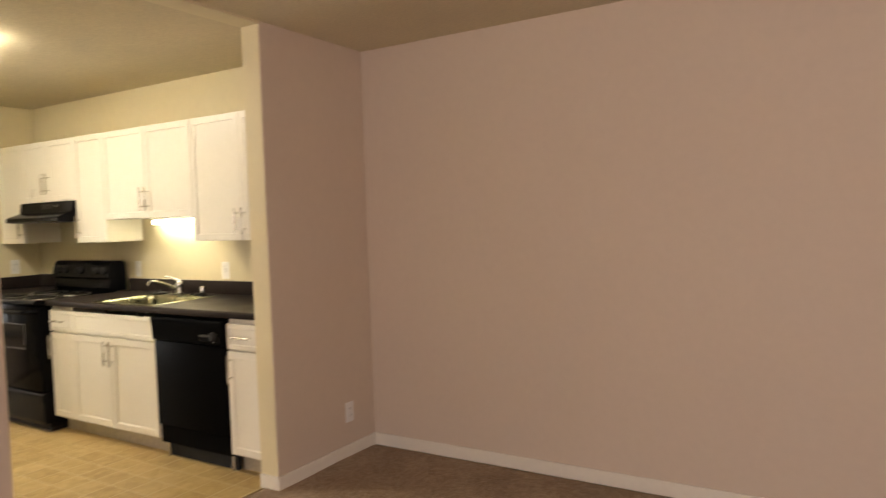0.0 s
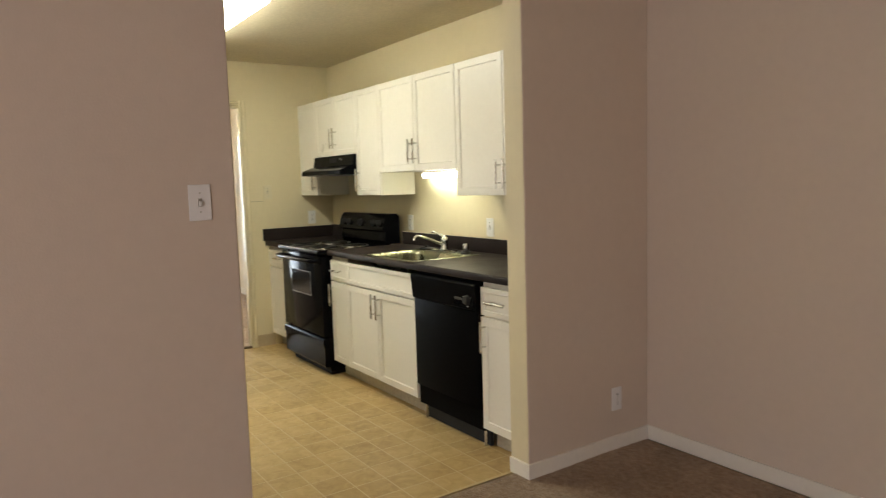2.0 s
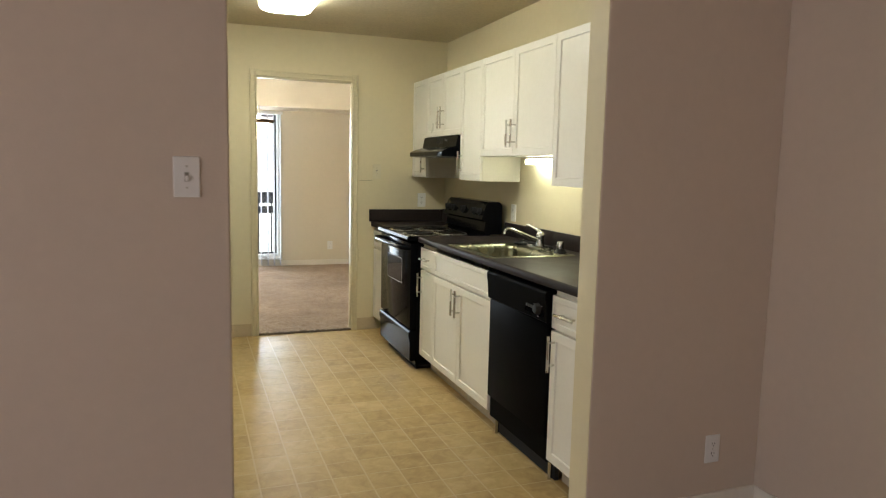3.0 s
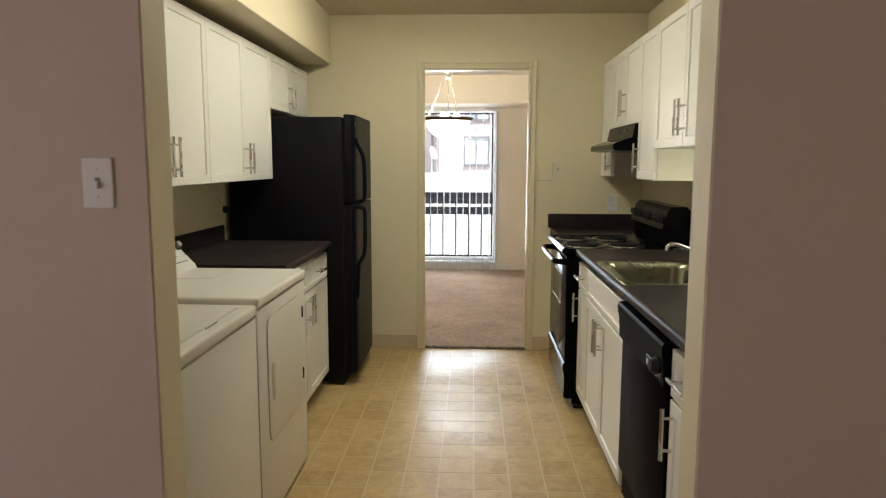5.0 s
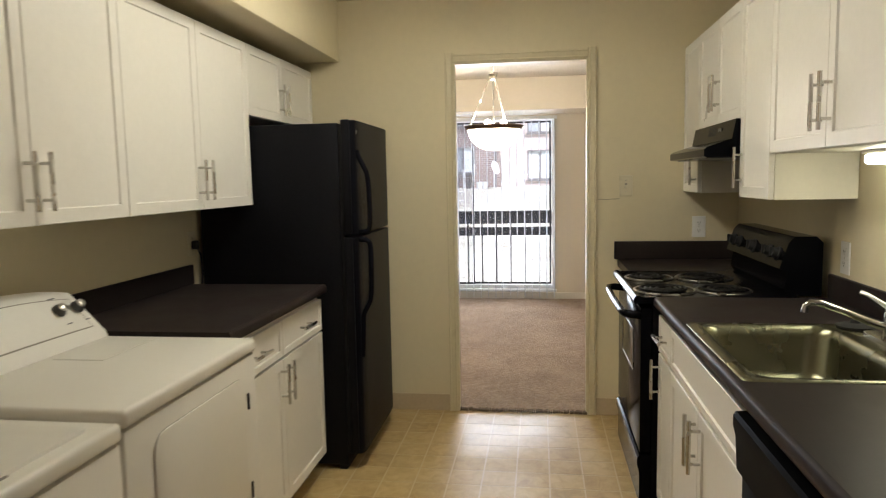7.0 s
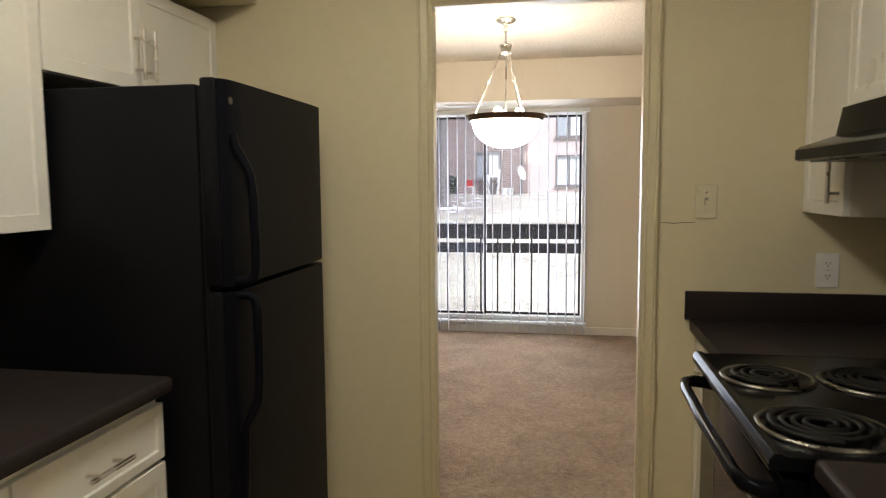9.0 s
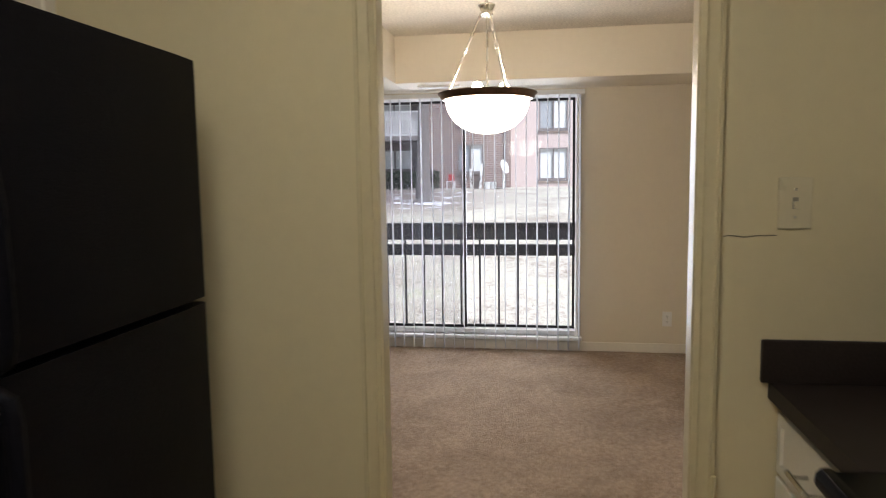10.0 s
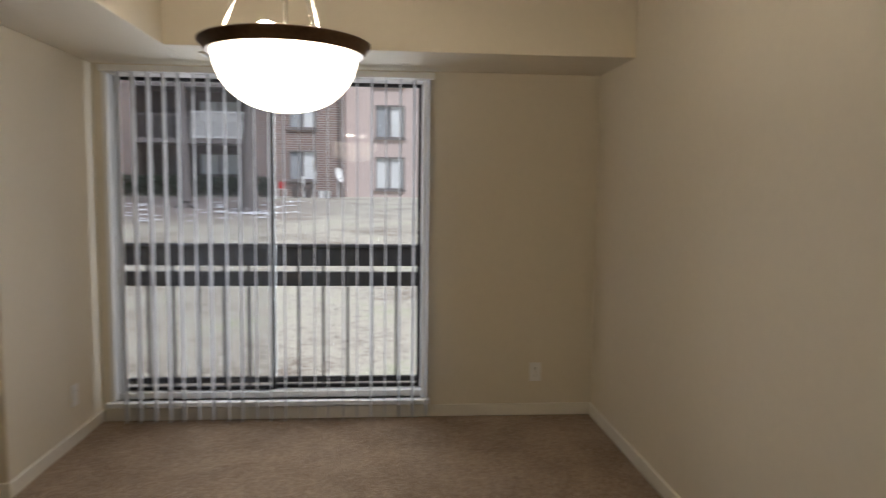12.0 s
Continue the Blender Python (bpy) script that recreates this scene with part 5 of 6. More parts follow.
def pendant():
    ob = thing("pendant_lamp", (PX, PY, H), "lit frosted bowl pendant lamp with a bronze rim on three rods", "pendant lamp")
    c = (PX, PY, 0)
    bm = bmesh.new()
    lathe(bm, [(0.0, H - 0.0005), (0.062, H - 0.0005), (0.064, H - 0.008), (0.05, H - 0.022), (0.018, H - 0.032), (0.008, H - 0.045), (0.0, H - 0.045)], c, 32)
    part("canopy", bm, M_STEEL, ob, "brushed nickel canopy", smooth=50)
    for k in range(2):
        bm = bmesh.new()
        zc = H - 0.062 - 0.040 * k
        r = 0.014 if k == 0 else 0.023
        pts = []
        for i in range(20):
            a = 2 * math.pi * i / 20
            u, v = r * math.cos(a), r * 1.25 * math.sin(a)
            pts.append((PX + (u if k else 0), PY + (0 if k else u), zc + v))
        tube(bm, pts, 0.0028, 8, closed=True)
        part("chain_link", bm, M_STEEL, ob, smooth=60)
    hub = 2.225
    bm = bmesh.new()
    lathe(bm, [(0.0, hub + 0.045), (0.008, hub + 0.042), (0.012, hub + 0.03), (0.04, hub + 0.022), (0.044, hub + 0.014), (0.036, hub + 0.004), (0.028, hub - 0.018), (0.034, hub - 0.03), (0.02, hub - 0.04), (0.0, hub - 0.042)], c, 32)
    part("hub", bm, M_STEEL, ob, "turned nickel hub", smooth=50)
    bm = bmesh.new()
    rod(bm, (PX, PY, 1.80), (PX, PY, hub - 0.03), 0.006)
    part("stem", bm, M_STEEL, ob, smooth=40)
    zr = 1.793
    for k in range(3):
        a = radians(30 + 120 * k)
        d = Vector((math.cos(a), math.sin(a), 0))
        top, end = Vector((PX, PY, hub - 0.022)) + d * 0.03, Vector((PX, PY, zr + 0.012)) + d * 0.205
        bm = bmesh.new()
        rod(bm, top, end, 0.006, 10)
        r = part("rod", bm, M_STEEL, ob, smooth=40)
        for f in (0.45, 0.97):
            p = top.lerp(end, f)
            q = (end - top).normalized()
            bm = bmesh.new()
            for s in (-1, 0, 1):
                lathe(bm, [(0.0, -0.004), (0.009, -0.003), (0.011, 0.0), (0.009, 0.003), (0.0, 0.004)], p + q * (0.009 * s), 14, q)
            part("collar", bm, M_STEEL, r, "beaded nickel collar", smooth=50)
    bm = bmesh.new()
    lathe(bm, [(0.214, zr - 0.012), (0.228, zr - 0.014), (0.236, zr - 0.004), (0.240, zr + 0.006), (0.249, zr + 0.012), (0.250, zr + 0.018), (0.243, zr + 0.022), (0.215, zr + 0.018), (0.205, zr + 0.012), (0.208, zr - 0.006), (0.214, zr - 0.012)], c, 56)
    part("rim", bm, M_BRONZE, ob, "dark bronze rim", smooth=50)
    bm = bmesh.new()
    prof, n, R, depth = [], 18, 0.212, 0.176
    for i in range(n + 1):
        a = math.pi / 2 * i / n
        prof.append((R * math.cos(a) ** 0.9 if i < n else 0.0, zr - 0.006 - depth * math.sin(a)))
    inner = [(max(0.0, r - 0.005), z + 0.005) for r, z in reversed(prof)]
    lathe(bm, prof + inner[:-1] + [(R - 0.005, zr - 0.004)], c, 56)
    part("bowl", bm, M_BOWL, ob, "glowing frosted glass bowl", smooth=60)
    for k in range(3):
        a = radians(90 + 120 * k)
        p = Vector((PX + 0.085 * math.cos(a), PY + 0.085 * math.sin(a), 0))
        bm = bmesh.new()
        lathe(bm, [(0.0, 1.766), (0.014, 1.766), (0.014, 1.801), (0.024, 1.822), (0.026, 1.836), (0.020, 1.854), (0.0, 1.862)], p, 20)
        part("bulb", bm, M_BULB, ob, "lit light bulb", smooth=60)


ceiling_lamp()
under_lamp()
pendant()

# ---- windows ----


def sliding_window(name, spec, label, catch_side):
    y0, y1, z0, z1 = spec
    ob = thing(name, (XF - 0.08, (y0 + y1) / 2, z0), label, "window", kind="structure")
    # painted lining and sill
    for nm, b in (("window_frame", (XF - 0.16, XF + 0.012, y0, y0 + 0.03, z0, z1)), ("window_frame", (XF - 0.16, XF + 0.012, y1 - 0.03, y1, z0, z1)),
                  ("window_frame", (XF - 0.16, XF + 0.012, y0 + 0.03, y1 - 0.03, z1 - 0.03, z1))):
        bm = bmesh.new()
        box(bm, *b, bevel=0.003)
        part(nm, bm, M_WHITEFRAME, ob)
    bm = bmesh.new()
    box(bm, XF - 0.16, XF + 0.045, y0 - 0.02, y1 + 0.02, z0 - 0.028, z0, bevel=0.004, seg=2)
    box(bm, XF - 0.16, XF - 0.03, y0 + 0.03, y1 - 0.03, z0 + 0.0005, z0 + 0.040, bevel=0.003)
    part("window_sill", bm, M_WHITEFRAME, ob, "white sill, chipped at the edge")
    a, b, c, d = y0 + 0.046, y1 - 0.036, z0 + 0.044, z1 - 0.036
    bm = bmesh.new()
    box(bm, XF - 0.14, XF - 0.04, y0 + 0.031, a - 0.001, z0 + 0.041, z1 - 0.031, bevel=0.004)
    part("side_panel", bm, M_WHITEFRAME, ob, "white inner jamb panel")
    m = (a + b) / 2
    for k, (p, q, x) in enumerate(((a, m + 0.011, XF - 0.075), (m - 0.011, b, XF - 0.105))):
        sash = thing("sash", (x, (p + q) / 2, c), "black aluminium sash", "")
        sash.parent = ob
        sash.matrix_parent_inverse = ob.matrix_world.inverted()
        bpy.context.view_layer.update()
        t = 0.020
        for bb in ((p, p + t, c, d), (q - t, q, c, d), (p + t, q - t, c, c + t), (p + t, q - t, d - t, d)):
            bm = bmesh.new()
            box(bm, x - 0.012, x + 0.012, *bb, bevel=0.002)
            part("sash_bar", bm, M_BLACKFRAME, sash)
        bm = bmesh.new()
        box(bm, x - 0.002, x + 0.002, p + t, q - t, c + t, d - t)
        g = part("pane", bm, M_GLASS, sash)
        g.visible_shadow = False
    bm = bmesh.new()
    box(bm, XF - 0.1315, XF - 0.1305, a + 0.01, m, c + 0.02, d - 0.02)
    g = part("insect_screen", bm, M_SCREEN, ob, "grey insect screen")
    g.visible_shadow = False
    bm = bmesh.new()
    box(bm, XF - 0.062, XF - 0.045, a - 0.004, a + 0.022, 0.80, 0.90, bevel=0.004)
    part("catch", bm, M_STEEL, ob, "metal window catch")
    return ob


sliding_window("window_1", WIN, "tall black sliding window in a white lining", 1)
sliding_window("window_2", WIN2, "tall black sliding window in a white lining in the den", 1)
a, b, c, d = WIN3
win3 = thing("window_3", ((a + b) / 2, YW - 0.07, c), "wide unseen living room window in a white frame", "window", kind="structure")
for bb in ((a, a + 0.05, c, d), (b - 0.05, b, c, d), (a + 0.05, b - 0.05, c, c + 0.05), (a + 0.05, b - 0.05, d - 0.05, d)):
    bm = bmesh.new()
    box(bm, bb[0], bb[1], YW - 0.11, YW - 0.04, bb[2], bb[3], bevel=0.003)
    part("window_frame", bm, M_WHITEFRAME, win3)
bm = bmesh.new()
box(bm, a + 0.05, b - 0.05, YW - 0.076, YW - 0.072, c + 0.05, d - 0.05)
g = part("pane", bm, M_GLASS, win3)
g.visible_shadow = False


def vertical_blind(name, y0, y1, label, turn, gap=0.077, seed=1, rail_over=0.08):
    rnd = random.Random(seed)
    x = XF + 0.085
    ob = thing(name, (x, (y0 + y1) / 2, 2.03), label, "vertical blind")
    bm = bmesh.new()
    box(bm, x - 0.02, x + 0.022, y0 - rail_over, y1 + 0.02, 2.012, 2.048, bevel=0.003)
    part("head_rail", bm, M_WHITEFRAME, ob)
    for y in (y0 + 0.1, y1 - 0.1):
        bm = bmesh.new()
        box(bm, XF, x - 0.02, y - 0.015, y + 0.015, 2.03, 2.05)
        part("bracket", bm, M_WHITEFRAME, ob)
    bm = bmesh.new()
    w, t, n = 0.089, 0.0012, 6
    arc = [((k / n - 0.5) * w, 0.0045 * (1 - (2 * k / n - 1) ** 2)) for k in range(n + 1)]
    prism(bm, [(u, v + t) for u, v in arc] + [(u, v) for u, v in reversed(arc)], "z", 0, 1)
    me = mesh_of("vane", bm, M_VANE, 30)
    count = int((y1 - y0) / gap)
    for i in range(count + 1):
        v = new("vane", me)
        v.parent = ob
        v.matrix_parent_inverse = ob.matrix_world.inverted()
        z0 = 0.020 + rnd.uniform(0, 0.006)
        v.matrix_basis = Matrix.Translation((x, y0 + gap * i + 0.5 * (y1 - y0 - gap * count) + rnd.uniform(-0.004, 0.004), z0)) @ Matrix.Rotation(radians(turn + rnd.uniform(-3, 3)), 4, "Z") @ Matrix.Diagonal((1, 1, 2.011 - z0, 1))
        bpy.context.view_layer.update()
    return ob


vertical_blind("vertical_blind", 1.03, 2.79, "white vinyl vertical blind with its vanes turned open", 6, gap=0.0825)
vertical_blind("vertical_blind", -1.92, -0.15, "white vinyl vertical blind turned half open in the den", -12, gap=0.09, seed=4, rail_over=0.03)

vent = thing("ceiling_vent", (-9.60, 1.75, 2.07), "small white air vent under the window soffit", "air vent")
bm = bmesh.new()
box(bm, -9.65, -9.54, 1.58, 1.90, 2.060, 2.0695, bevel=0.003)
part("frame", bm, M_TRIM, vent)
for i in range(5):
    bm = bmesh.new()
    box(bm, -9.638 + 0.019 * i, -9.628 + 0.019 * i, 1.60, 1.88, 2.056, 2.0605)
    part("slat", bm, M_WHITEFRAME, vent)

# ---- outside: balcony ----
XR = -11.2
bm = bmesh.new()
box(bm, XR - 0.12, XF - 0.17, -4.5, 5.0, -0.45, -0.17)
tagged(part("balcony_slab", bm, M_CONC), "bare concrete balcony slab outside the windows", "balcony", kind="structure")


def railing():
    ob = thing("balcony_railing", (XR, 1.0, -0.17), "dark stained balcony railing with two wide boards and thin balusters", "railing")
    for nm, z0, z1, x in (("top_board", 0.782, 0.922, XR), ("lower_board", 0.626, 0.736, XR)):
        bm = bmesh.new()
        box(bm, x - 0.022, x + 0.022, -4.5, 5.0, z0, z1, bevel=0.006)
        part(nm, bm, M_RAIL, ob)
    bm = bmesh.new()
    box(bm, XR - 0.05, XR + 0.04, -4.5, 5.0, 0.923, 0.948, bevel=0.005)
    part("cap_rail", bm, M_RAIL, ob)
    bm = bmesh.new()
    box(bm, XR - 0.02, XR + 0.02, -4.5, 5.0, -0.13, -0.09, bevel=0.004)
    part("bottom_rail", bm, M_RAIL, ob)
    bm = bmesh.new()
    box(bm, -0.009, 0.009, -0.009, 0.009, -0.17, 0.784)
    me = mesh_of("baluster", bm, M_RAIL)
    y = -4.515
    while y < 4.95:
        v = new("baluster", me)
        v.parent = ob
        v.matrix_parent_inverse = ob.matrix_world.inverted()
        v.matrix_basis = Matrix.Translation((XR + 0.035, y + 0.023, 0))
        y += 0.187
    return ob


railing()


# ---- outside: lawn ----
def lawn_z(x, y):
    base = [(-9.9, -0.62), (-12, -0.52), (-20, 0.03), (-31, 0.42), (-39.5, 0.88), (-60, 1.1), (-400, 1.5)]
    z = base[-1][1]
    if x >= base[0][0]:
        z = base[0][1]
    else:
        for (xa, za), (xb, zb) in zip(base, base[1:]):
            if xb <= x <= xa:
                z = za + (zb - za) * (xa - x) / (xa - xb)
                break
    return z + 0.05 * noise.noise((x * 0.25, y * 0.25, 0))


bm = bmesh.new()
xs_ = [400, 100, 40, 10, -9.9] + [-10.5 - 0.75 * i for i in range(42)] + [-45, -60, -100, -400]
ys_ = [-400, -100, -50] + [-34 + 1.2 * i for i in range(46)] + [30, 60, 100, 400]
grid = [[bm.verts.new((x, y, lawn_z(x, y) if x <= -9.9 else -0.62)) for y in ys_] for x in xs_]
for i in range(len(xs_) - 1):
    for j in range(len(ys_) - 1):
        bm.faces.new((grid[i][j], grid[i][j + 1], grid[i + 1][j + 1], grid[i + 1][j]))
tagged(part("ground", bm, M_GRASS, smooth=60), "sloping winter lawn of pale dry grass", "lawn", kind="structure")

# grass tufts near the railing
rnd = random.Random(7)
bm = bmesh.new()
for i in range(5200):
    x, y = -11.3 - 15 * rnd.random() ** 1.5, rnd.uniform(-5, 6)
    z = lawn_z(x, y)
    for k in range(3):
        a, l = rnd.uniform(0, 6.3), rnd.uniform(0.03, 0.08)
        dx, dy = math.cos(a) * l * 0.7, math.sin(a) * l * 0.7
        px, py = x + rnd.uniform(-0.05, 0.05), y + rnd.uniform(-0.05, 0.05)
        w = 0.006
        v = [bm.verts.new((px - dy / l * w, py + dx / l * w, z - 0.01)), bm.verts.new((px + dy / l * w, py - dx / l * w, z - 0.01)), bm.verts.new((px + dx, py + dy, z + l))]
        bm.faces.new(v)
tagged(part("grass", bm, M_GRASS), "loose blades of dry winter grass", "grass", kind="stuff")

# patches of dusty snow and pale litter under the trees
M_SNOW = material("thin_snow", (0.78, 0.79, 0.82), 0.85, spread=0.1, big=6, small=60)
bm = bmesh.new()
for i in range(170):
    x, y = rnd.uniform(-36, -26), rnd.uniform(-11, -1.2)
    if rnd.random() < 0.3:
        x, y = rnd.gauss(-30.6, 0.7), rnd.gauss(-2.3, 0.7)
    r = rnd.uniform(0.08, 0.4)
    n = 9
    ph = rnd.uniform(0, 6)
    ring = [bm.verts.new((x + r * 0.6 * math.cos(2 * math.pi * k / n) * (0.6 + 0.4 * math.sin(k * 2.3 + ph)), y + r * math.sin(2 * math.pi * k / n) * (0.6 + 0.4 * math.sin(k * 1.7 + ph)), lawn_z(x, y) + 0.035)) for k in range(n)]
    top = bm.verts.new((x, y, lawn_z(x, y) + 0.075))
    for k in range(n):
        bm.faces.new((ring[k], ring[(k + 1) % n], top))
tagged(part("snow", bm, M_SNOW), "thin scraps of old snow on the lawn", "snow", kind="stuff")


# ---- outside: trees, hedge ----
def tree(x, y, r, h, label, seed):
    rnd = random.Random(seed)
    z = lawn_z(x, y)
    ob = thing("tree", (x, y, z), label, "tree", "bare trees on the lawn")
    bm = bmesh.new()
    pts, rad = [], []
    for i in range(9):
        f = i / 8
        pts.append((x + 0.25 * math.sin(f * 2.4 + seed) * f, y + 0.3 * math.sin(f * 3 + seed * 2) * f, z - 0.05 + h * f))
        rad.append(r * (1.55 if i == 0 else 1.08 if i == 1 else 1) * (1 - 0.75 * f))
    pts.insert(1, (pts[0][0], pts[0][1], z + 0.25))
    rad.insert(1, r * 1.2)
    tube(bm, pts, rad, 14)
    for k in range(5):
        a = 2 * math.pi * k / 5 + rnd.uniform(-0.3, 0.3)
        tube(bm, [(x, y, z + 0.22), (x + r * 1.3 * math.cos(a), y + r * 1.3 * math.sin(a), z + 0.08), (x + r * 2.3 * math.cos(a), y + r * 2.3 * math.sin(a), z - 0.03)], [r * 0.5, r * 0.38, r * 0.12], 8)
    part("trunk", bm, M_BARK, ob, smooth=60)
    bm = bmesh.new()

    def limb(p, d, length, rr, level):
        p = Vector(p)
        q = [p]
        dd = Vector(d).normalized()
        for s in range(4):
            dd = (dd + Vector((rnd.uniform(-0.25, 0.25), rnd.uniform(-0.25, 0.25), rnd.uniform(-0.05, 0.22)))).normalized()
            q.append(q[-1] + dd * length / 4)
        tube(bm, q, [rr * (1 - 0.2 * s) for s in range(5)], 6)
        if level:
            for s in (1, 2, 3, 4):
                limb(q[s], dd + Vector((rnd.uniform(-1, 1), rnd.uniform(-1, 1), rnd.uniform(0, 0.6))), length * 0.55, rr * 0.5, level - 1)
    for k in range(9):
        i = 4 + k % 6
        a = rnd.uniform(0, 6.3)
        limb(pts[min(i, 9)], (math.cos(a), math.sin(a), 0.7), h * 0.35, r * 0.3, 2)
    part("crown", bm, M_BARK, ob, "bare winter limbs", smooth=60)


tree(-31.0, -2.40, 0.26, 13, "large bare tree with flared roots on the lawn", 3)
tree(-32.5, -5.06, 0.20, 12, "slimmer bare tree on the lawn", 5)


def hedge(x, y0, y1, h, label, seed):
    rnd = random.Random(seed)
    z = lawn_z(x, (y0 + y1) / 2)
    ob = thing("hedge", (x, (y0 + y1) / 2, z), label, "hedge", kind="stuff")
    bm = bmesh.new()
    n = int((y1 - y0) * 520)
    for i in range(n):
        y = rnd.uniform(y0, y1)
        top = h * (0.82 + 0.18 * noise.noise((y * 1.2, 0, seed)))
        zz = rnd.random() ** 0.7 * top
        px = x + rnd.gauss(0, 0.3)
        s = rnd.uniform(0.05, 0.11)
        a = Vector((rnd.uniform(-1, 1), rnd.uniform(-1, 1), rnd.uniform(-0.4, 1))).normalized()
        b = a.cross(Vector((rnd.uniform(-1, 1), rnd.uniform(-1, 1), 0.3))).normalized()
        c = Vector((px, y, z + zz))
        bm.faces.new([bm.verts.new(c - a * s), bm.verts.new(c + b * s * 0.5), bm.verts.new(c + a * s), bm.verts.new(c - b * s * 0.5)])
    part("foliage", bm, M_HEDGE, ob, "dark evergreen leaves")


hedge(-38.4, -9.6, -3.0, 1.15, "dark clipped evergreen hedge along the building", 2)


# ---- outside: apartment building ----
def apartment_building():
    X = -39.5
    ob = thing("apartment_building", (X - 5, -5, 0.4), "three-storey brick and pink rendered apartment building across the lawn", "building")

    def facade(nm, x, y0, y1, z0, z1, holes, mat, lab):
        bm = bmesh.new()
        ys = sorted({y0, y1, *[h[0] for h in holes], *[h[1] for h in holes]})
        for ya, yb in zip(ys, ys[1:]):
            cut = sorted((h[2], h[3]) for h in holes if h[0] <= ya and yb <= h[1])
            z = z0
            for c, d in cut:
                box(bm, x - 0.3, x, ya, yb, z, c)
                z = d
            box(bm, x - 0.3, x, ya, yb, z, z1)
        return part(nm, bm, mat, ob, lab)

    def win(x, y0, y1, z0, z1, left=M_EXTPANE, right=M_EXTPANE):
        w = thing("window", (x - 0.1, (y0 + y1) / 2, z0), "bronze framed sliding window with pale curtains", "")
        w.parent = ob
        w.matrix_parent_inverse = ob.matrix_world.inverted()
        bpy.context.view_layer.update()
        bm = bmesh.new()
        t, m = 0.065, (y0 + y1) / 2
        for b in ((y0, y0 + t, z0, z1), (y1 - t, y1, z0, z1), (y0 + t, y1 - t, z0, z0 + t), (y0 + t, y1 - t, z1 - t, z1), (m - 0.035, m + 0.035, z0 + t, z1 - t)):
            box(bm, x - 0.16, x + 0.02, *b)
        part("frame", bm, M_EXTFRAME, w)
        bm = bmesh.new()
        box(bm, x - 0.05, x + 0.10, y0 - 0.06, y1 + 0.06, z0 - 0.09, z0 - 0.002)
        part("sill", bm, M_EXTFRAME, w)
        for p, q, mt in ((y0 + t, m - 0.035, left), (m + 0.035, y1 - t, right)):
            bm = bmesh.new()
            box(bm, x - 0.11, x - 0.09, p, q, z0 + t, z1 - t)
            part("pane", bm, mt, w)

    z1 = 9.2
    # pink part
    holes = [(1.965, 3.39, 0.95 + 2.49 * k, 2.53 + 2.49 * k) for k in range(3)] + [(7.0, 8.45, 0.95 + 2.49 * k, 2.53 + 2.49 * k) for k in range(3)]
    facade("wall", X, 0.55, 12.0, 0.2, z1, holes, M_PINK, "pale pink rendered wall")
    for h in holes:
        win(X, *h, M_EXTDARK if h[2] > 2 else M_EXTPANE, M_EXTPANE)
    # brown brick part
    holes = [(-2.12, -0.81, 1.35 + 2.45 * k, 2.77 + 2.45 * k) for k in range(3)]
    facade("wall", X + 0.35, -3.75, 0.55, 0.2, z1, holes, M_BRICK, "brown brick wall")
    for h in holes:
        win(X + 0.35, *h, M_EXTDARK, M_EXTPANE)
    # recessed balcony bays and further brick parts
    y = -3.75
    for bay in range(3):
        ya, yb = y - 5.6, y
        holes = [(ya + 2.5, ya + 4.45, 1.56 + 2.62 * k, 2.66 + 2.62 * k) for k in range(3)]
        facade("wall", X - 1.8, ya, yb, 0.2, z1, holes, M_SIDING, "dark recessed balcony wall")
        for h in holes:
            win(X - 1.8, *h)
        for k in (1, 2):
            zb = 0.65 + 2.62 * k
            balcony = thing("balcony", (X - 0.8, (ya + yb) / 2, zb), "balcony with a white lattice front", "")
            balcony.parent = ob
            balcony.matrix_parent_inverse = ob.matrix_world.inverted()
            bpy.context.view_layer.update()
            bm = bmesh.new()
            box(bm, X - 1.79, X + 0.1, ya, yb, zb - 0.22, zb)
            part("balcony_floor", bm, M_EXTFRAME, balcony)
            bm = bmesh.new()
            lo, hi = (ya + 2.6, yb - 0.35)
            n = int((hi - lo) / 0.16)
            hgt = 1.15
            for i in range(n + 8):
                for s in (-1, 1):
                    a = lo + 0.16 * (i - 4)
                    p, q = (a, a + hgt * s)
                    u0, u1 = 0.0, 1.0
                    # clip the slanted lath to the frame
                    for lim, sign in ((lo, 1), (hi, -1)):
                        fp, fq = sign * (p - lim), sign * (q - lim)
                        if fp < 0 and fq < 0:
                            u0, u1 = 1, 0
                        elif fp < 0:
                            u0 = max(u0, fp / (fp - fq))
                        elif fq < 0:
                            u1 = min(u1, fp / (fp - fq))
                    if u1 - u0 > 0.05:
                        rod(bm, (X + 0.06 + 0.012 * s, p + (q - p) * u0, zb + 0.05 + hgt * u0), (X + 0.06 + 0.012 * s, p + (q - p) * u1, zb + 0.05 + hgt * u1), 0.028, 4)
            for zz in (zb + 0.02, zb + 0.05 + hgt):
                box(bm, X + 0.02, X + 0.11, lo, hi, zz, zz + 0.07)
            part("lattice", bm, M_LATTICE, balcony, "white lattice panel")
            bm = bmesh.new()
            for i in range(10):
                box(bm, X + 0.04, X + 0.08, ya + 0.1 + 0.26 * i, ya + 0.14 + 0.26 * i, zb, zb + 1.05)
            box(bm, X + 0.03, X + 0.09, ya, ya + 2.58, zb + 1.05, zb + 1.12)
            part("balustrade", bm, M_EXTFRAME, balcony, "dark balcony balustrade")
        y = ya
